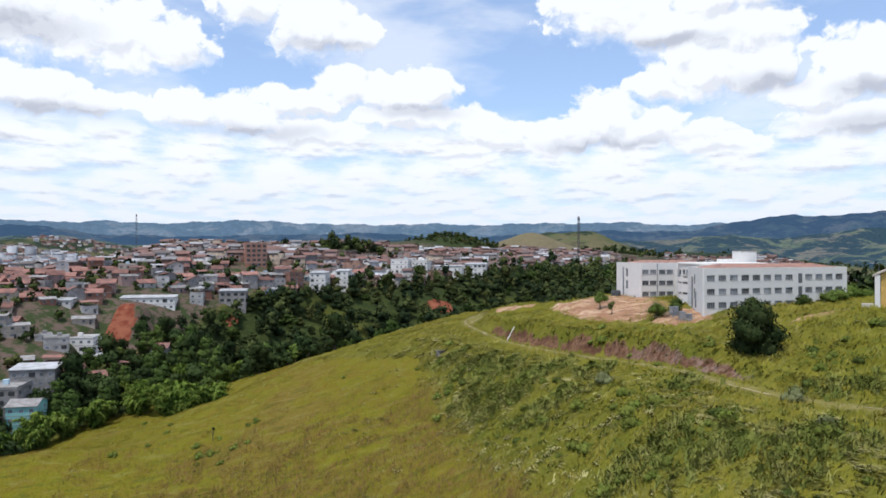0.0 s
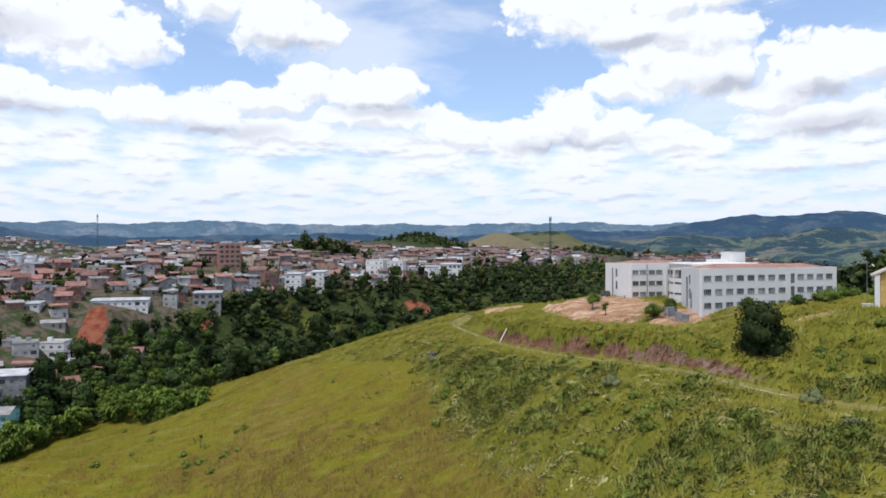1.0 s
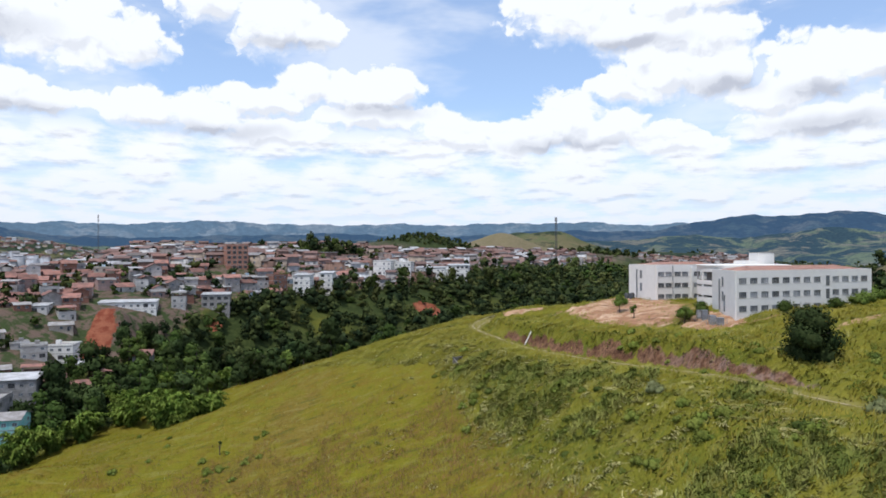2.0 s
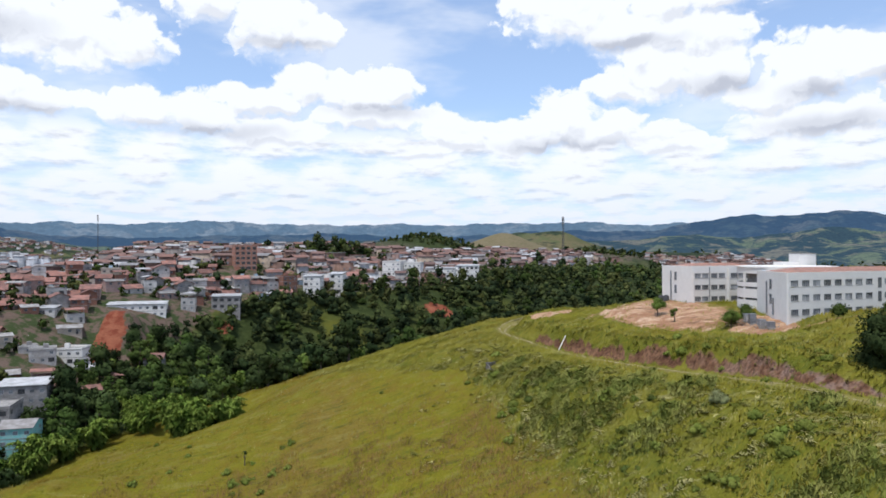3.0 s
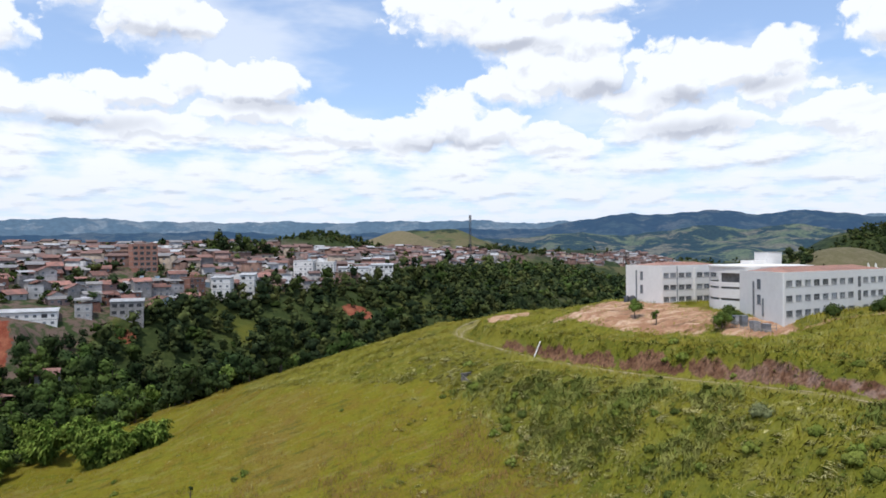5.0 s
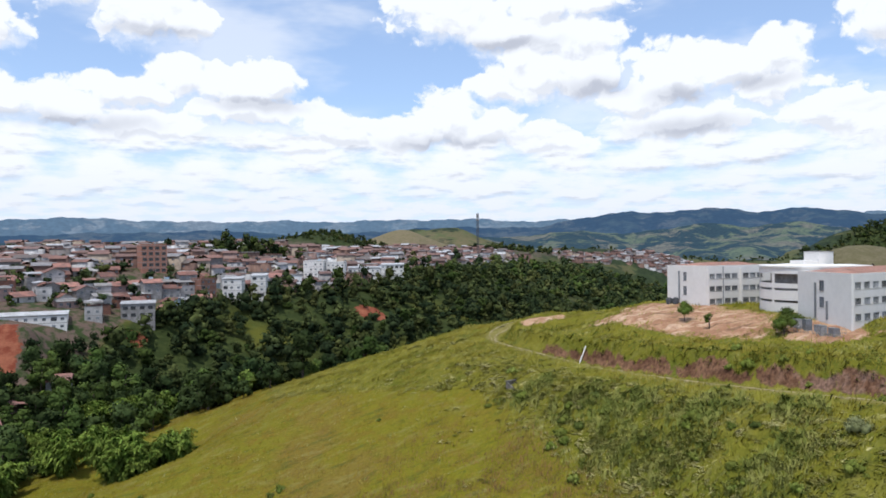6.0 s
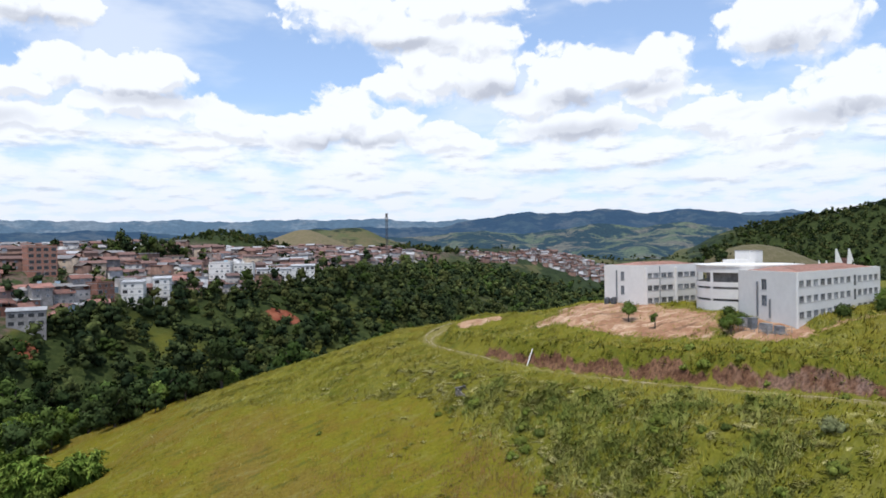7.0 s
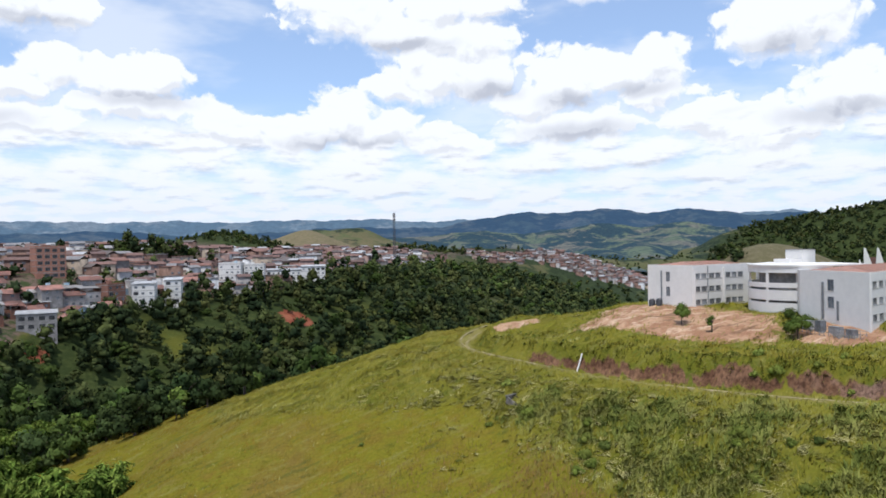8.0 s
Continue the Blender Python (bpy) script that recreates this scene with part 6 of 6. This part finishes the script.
def grass_material(name, dark, mid, pale, tint, lots=0.5):
    """Grass in drifts: stretched and swirled streaks of pale and dark blades over broad patches."""
    m = bpy.data.materials.new(name)
    m.use_nodes = True
    n = Nodes(m.node_tree)
    bsdf = m.node_tree.nodes["Principled BSDF"]
    at = n.add("ShaderNodeNewGeometry").outputs["Position"]
    curl = n.vec("MULTIPLY", n.vec("SUBTRACT", n.noise(at, 0.09, 3.0, 0.5, out=1), (0.5, 0.5, 0.5)), (16, 16, 0))
    streak = n.noise(n.vec("MULTIPLY", n.vec("ADD", at, curl), (0.22, 0.62, 0.3)), 1.0, 5.0, 0.62)
    patch, broad = n.noise(at, 0.20, 5.0, 0.62), n.noise(at, 0.03, 4.0, 0.6)
    c = n.mix(n.ramp(broad, 0.40, 0.62), mid, tint)
    c = n.mix(n.math("MULTIPLY", n.ramp(n.noise(at, 0.45, 5.0, 0.68), 0.50, 0.62), 0.55), c, tint)
    c = n.mix(n.math("MULTIPLY", n.ramp(patch, 0.48, 0.66), 0.85), c, dark)
    c = n.mix(n.ramp(streak, 0.66 - 0.3 * lots, 0.80 - 0.3 * lots), c, pale)
    c = n.mix(n.math("MULTIPLY", n.ramp(streak, 0.44, 0.34), 0.6), c, dark)
    r = n.add("ShaderNodeNewGeometry").outputs["Random Per Island"]
    c = n.mix(1.0, c, n.mix(r, (0.84, 0.84, 0.84), (1.16, 1.16, 1.16)), blend="MULTIPLY")
    n.plug(bsdf.inputs["Base Color"], c)
    bsdf.inputs["Roughness"].default_value = 0.85
    bsdf.inputs["Specular IOR Level"].default_value = 0.04
    return m


GRASS_GOLD = grass_material("golden_grass", (0.108, 0.110, 0.010), (0.172, 0.152, 0.011), (0.245, 0.215, 0.046), (0.180, 0.118, 0.018), 0.32)
GRASS_GREEN = grass_material("green_grass", (0.112, 0.118, 0.014), (0.178, 0.166, 0.020), (0.255, 0.232, 0.058), (0.200, 0.168, 0.026), 0.45)
GRASS_PALE = grass_material("pale_windblown_grass", (0.105, 0.120, 0.026), (0.190, 0.190, 0.055), (0.285, 0.275, 0.110), (0.220, 0.205, 0.062), 0.55)


HILLSIDE = (-135, 112, 70, 300)
GX, GY = np.meshgrid(np.arange(-135, 114, 0.7), np.arange(70, 302, 0.7))
QUICK_LAND = Chart(-135, 70, 0.7, land(GX, GY))
QUICK = {key: Chart(-135, 70, 0.7, value) for key, value in zones(GX, GY).items()}
QUICK["track"] = Chart(-135, 70, 0.7, np.abs(beside(TRACK, GX, GY)[0]))


def open_share(x, y):
    q = {key: c(x, y) for key, c in QUICK.items()}
    bare = np.clip(q["rut"] * 0.8 + q["cut"] * 0.93 + q["yard"] * 0.96 + q["woods"] + q["slip"], 0, 1)
    return (1 - bare) * smoothstep(1.0, 3.5, q["track"]) * 0.9 + 0.1 * (1 - bare), q


def gold_share(x, y):
    free, zone = open_share(x, y)
    return free * zone["field"]


def green_share(x, y):
    free, zone = open_share(x, y)
    return free * (1 - zone["field"])


def pale_share(x, y):
    free, zone = open_share(x, y)
    lie = smoothstep(0.25, 0.8, waves(x, y, 15, 71) + 0.4 * waves(x, y, 5, 72))
    edge = np.exp(-((zone["field"] - 0.45) / 0.3) ** 2)
    thin = smoothstep(0.55, 0.95, waves(x + 0.6 * y, y, 7, 73) + 0.4 * waves(x, y, 3, 74)) * smoothstep(0.0, 0.5, waves(x, y, 38, 75))
    return free * np.clip(lie * (1 - zone["field"]) * 0.55 + edge * 0.55 + 0.45 * thin, 0, 1)


G = np.random.RandomState(9)
grass("field_grass", "golden green seeding grass over the hillside", G, 280000, HILLSIDE, gold_share, 0.55, 0.085, GRASS_GOLD, (0.7, 0.25), 0.4, 0.15)
grass("slope_grass", "uneven green grass on slope and bench", G, 420000, HILLSIDE, green_share, 0.95, 0.095, GRASS_GREEN, (1.0, -0.3), 1.0, 0.55)
grass("windblown_grass", "pale grass laid over by wind in streaks", G, 520000, HILLSIDE, pale_share, 1.05, 0.075, GRASS_PALE, (1.8, -0.6), 1.0, 0.45)


STALK = material("red_seed_heads", (0.175, 0.100, 0.030), (0.110, 0.078, 0.020), 0.4, rough=0.9, island=0.35)


def stalk_share(x, y):
    free, zone = open_share(x, y)
    return free * zone["field"] * smoothstep(-0.6, 0.6, waves(x, y, 28, 64) + 0.5 * waves(x, y, 7, 65) + 0.5 * smoothstep(190, 150, y)) * smoothstep(205, 165, y)


grass("seed_stalks", "upright stalks with reddish-brown seed heads in the golden grass", G, 190000, (-95, 20, 80, 205), stalk_share, 1.0, 0.055, STALK, (0.25, 0.1), 0.4, 0.0)


def tufts(name, label, r, count, area, where, length, blades, width, mat, wind, lie, spread=0.35):
    """Heads of long grass, each combed one way: arching blades of two joints from one root."""
    x0, x1, y0, y1 = area
    x, y = r.uniform(x0, x1, count), r.uniform(y0, y1, count)
    keep = r.uniform(0, 1, count) < where(x, y)
    x, y = x[keep], y[keep]
    n = len(x)
    way = wind + 0.9 * waves(x, y, 13, 91) + 0.6 * waves(x, y, 6, 92) + r.normal(size=n) * 0.25
    tone, size = r.uniform(0, 1, n), length * r.uniform(0.65, 1.35, n)
    tone = np.clip(0.5 + 0.5 * waves(x, y, 9, 93) + 0.35 * waves(x, y, 4, 94) + 0.4 * (tone - 0.5) + 0.4 * QUICK["brim"](x, y), 0, 1)
    x, y, tone, size = (np.repeat(a, blades) for a in (x, y, tone, size))
    way = np.repeat(way, blades) + r.normal(size=n * blades) * spread
    m = n * blades
    x, y = x + r.normal(size=m) * 0.22, y + r.normal(size=m) * 0.22
    size = size * r.uniform(0.7, 1.2, m)
    out = np.stack([np.cos(way), np.sin(way), np.zeros(m)], 1)
    side = np.stack([-np.sin(way), np.cos(way), np.zeros(m)], 1) * (width * r.uniform(0.7, 1.3, m))[:, None]
    up = np.array([0, 0, 1.0])
    foot = np.stack([x, y, QUICK_LAND(x, y) - 0.05], 1)
    rise = (1 - 0.74 * lie) * size[:, None]
    mid = foot + out * (size * (0.10 + 0.34 * lie))[:, None] + up * rise * 0.62
    tip = mid + out * (size * (0.18 + 0.40 * lie))[:, None] + up * rise * (0.42 - 0.6 * lie)
    verts = np.stack([foot - side, foot + side, mid + side, mid - side, tip + side * 0.3, tip - side * 0.3], 1).reshape(-1, 3)
    k = np.arange(m)[:, None] * 6
    toward = np.array([-0.1, -0.75, 0.65])
    quads, sides = [], []
    for rise_of, order in ((mid - foot, (0, 1, 2, 3)), (tip - mid, (3, 2, 4, 5))):
        flat = np.cross(side, rise_of)
        flat /= np.linalg.norm(flat, axis=1)[:, None] + 1e-9
        flip = (flat * toward).sum(1) < 0
        quads.append(k + np.where(flip[:, None], order[::-1], order))
        sides.append(np.where(flip[:, None], -flat, flat))
    faces = np.concatenate(quads)
    bias = np.array([-0.10, -0.20, 0.75])
    root, bow, fall = bias + 0.45 * sides[0], bias + 0.25 * (sides[0] + sides[1]), bias + 0.45 * sides[1]
    soft = np.stack([root, root, bow, bow, fall, fall], 1).reshape(-1, 3)
    soft = soft / np.linalg.norm(soft, axis=1)[:, None]
    me = mesh_of(name, verts, faces, mat, normals=soft)
    me.attributes.new("tone", "FLOAT", "POINT").data.foreach_set("value", np.repeat(tone, 6).astype(np.float32))
    tagged(new(name, me), label, "grass", kind="stuff")


def tuft_material(name, tones):
    """Each head of grass has its own tone."""
    m = bpy.data.materials.new(name)
    m.use_nodes = True
    n = Nodes(m.node_tree)
    bsdf = m.node_tree.nodes["Principled BSDF"]
    a = n.add("ShaderNodeAttribute")
    a.attribute_name = "tone"
    c = n.mix(n.ramp(a.outputs["Fac"], 0.0, 0.5, False), tones[0], tones[1])
    c = n.mix(n.ramp(a.outputs["Fac"], 0.5, 1.0, False), c, tones[2])
    r = n.add("ShaderNodeNewGeometry").outputs["Random Per Island"]
    c = n.mix(1.0, c, n.mix(r, (0.8, 0.8, 0.8), (1.2, 1.2, 1.2)), blend="MULTIPLY")
    n.plug(bsdf.inputs["Base Color"], c)
    bsdf.inputs["Roughness"].default_value = 0.8
    bsdf.inputs["Specular IOR Level"].default_value = 0.08
    return m


def thicket_share(x, y):
    return np.clip(sum(np.exp(-((x - cx) / rx) ** 4 - ((y - cy) / ry) ** 4) for cx, cy, rx, ry, c in THICKETS), 0, 1)


def tall_share(x, y):
    u, w = x + 1.3 * waves(x, y, 6, 98), y + 1.3 * waves(x, y, 5, 99)
    return np.clip(sum(np.exp(-((u - cx) / rx) ** 6 - ((w - cy) / ry) ** 6) for cx, cy, rx, ry in TALL), 0, 1)


def hay_share(x, y):
    free, zone = open_share(x, y)
    track = zone["track"]
    edge = np.exp(-((zone["field"] - 0.4) / 0.35) ** 2)
    below = smoothstep(5.0, 10.0, -beside(TRACK, x, y)[0])
    band = (1 - zone["field"]) * smoothstep(222, 205, y) * (0.65 + 0.5 * waves(x, y, 15, 95))
    drift = edge * smoothstep(0.0, 0.5, waves(x, y, 21, 97)) * 0.9
    return free * below * np.clip(band + drift, 0, 1) * (1 - 0.4 * thicket_share(x, y))


def brink_share(x, y):
    free, zone = open_share(x, y)
    d = beside(TRACK, x, y)[0]
    return smoothstep(4.3, 5.2, d) * smoothstep(9.5, 7.0, d) * (y > 100) * (y < 240) * (0.65 + 0.4 * waves(x, y, 8, 96))


def foot_share(x, y):
    d = beside(TRACK, x, y)[0]
    return smoothstep(1.6, 2.2, d) * smoothstep(3.6, 3.0, d) * (y > 95) * (y < 240) * 0.6


def wisp_share(x, y):
    free, zone = open_share(x, y)
    thin = smoothstep(0.45, 0.95, waves(x + 0.6 * y, y, 11, 73) + 0.4 * waves(x, y, 4, 74)) * smoothstep(-0.1, 0.5, waves(x, y, 38, 75))
    return free * zone["field"] * np.clip(thin * 0.6, 0, 1)


HAY = tuft_material("laid_grass", ((0.094, 0.104, 0.018), (0.205, 0.190, 0.046), (0.410, 0.370, 0.150)))
REED = tuft_material("reedy_weed", ((0.092, 0.112, 0.021), (0.148, 0.162, 0.033), (0.215, 0.212, 0.055)))
EDGE = tuft_material("overhanging_grass", ((0.092, 0.108, 0.014), (0.165, 0.165, 0.022), (0.235, 0.210, 0.042)))
SLOPE = (-25, 110, 72, 262)
tufts("laid_grass", "long pale green grass laid over in combed heads", G, 38000, SLOPE, hay_share, 1.7, 11, 0.055, HAY, -0.5, 0.88, 0.38)
tufts("reedy_weeds", "tall upright reedy weeds in thickets on the slope", G, 42000, SLOPE, lambda x, y: 0.95 * tall_share(x, y) * open_share(x, y)[0], 1.7, 11, 0.065, REED, -0.6, 0.3, 1.2)
tufts("bank_grass", "grass hanging over the brink of the red bank", G, 16000, SLOPE, brink_share, 1.0, 9, 0.05, EDGE, -2.6, 0.75)
tufts("bank_foot_grass", "yellow-green grass along the foot of the bank", G, 14000, SLOPE, foot_share, 0.6, 8, 0.06, EDGE, -0.8, 0.4, 1.0)
tufts("field_wisps", "pale wisps of laid grass on the open hillside", G, 22000, HILLSIDE, wisp_share, 0.9, 9, 0.04, HAY, 0.3, 0.95, 0.6)


# ---- the track's bare ruts ----
def make_ruts():
    """Two worn wheel ruts of pale earth, broken where grass has grown over."""
    line = np.array(smoothed(TRACK, 4))
    line = line[(line[:, 1] > 92) & (line[:, 1] < 262)]
    way = np.gradient(line[:, :2], axis=0)
    way /= np.linalg.norm(way, axis=1)[:, None]
    across = np.stack([way[:, 1], -way[:, 0]], 1)
    for side in (-0.8, 0.8):
        verts, faces = [], []
        for k, (p, q) in enumerate(zip(line, across)):
            worn = 0.55 + 0.45 * math.sin(k * 0.21 + side * 2) + 0.25 * math.sin(k * 0.73 + side) + 0.5 * smoothstep(185, 225, p[1]) + (0.35 if 132 < p[1] < 178 else 0)
            half = max(0.04, 0.24 * min(worn, 1.3))
            mid = side + 0.14 * math.sin(k * 0.37)
            for e in (-half, 0, half):
                x, y = p[0] + q[0] * (mid + e), p[1] + q[1] * (mid + e)
                verts.append((x, y, float(land(x, y)) + (0.02 if e == 0 else 0.05)))
            if k and worn > 0.62:
                n = len(verts) - 6
                faces += [(n, n + 3, n + 4, n + 1), (n + 1, n + 4, n + 5, n + 2)]
        tagged(new("track_rut", mesh_of("track_rut", verts, faces, RUT, smooth=True)), "pale bare-earth wheel rut in the grassy track", "track", kind="structure")


RUT = material("rut_earth", (0.36, 0.29, 0.165), (0.19, 0.16, 0.055), 0.3, fine=4.0)
make_ruts()
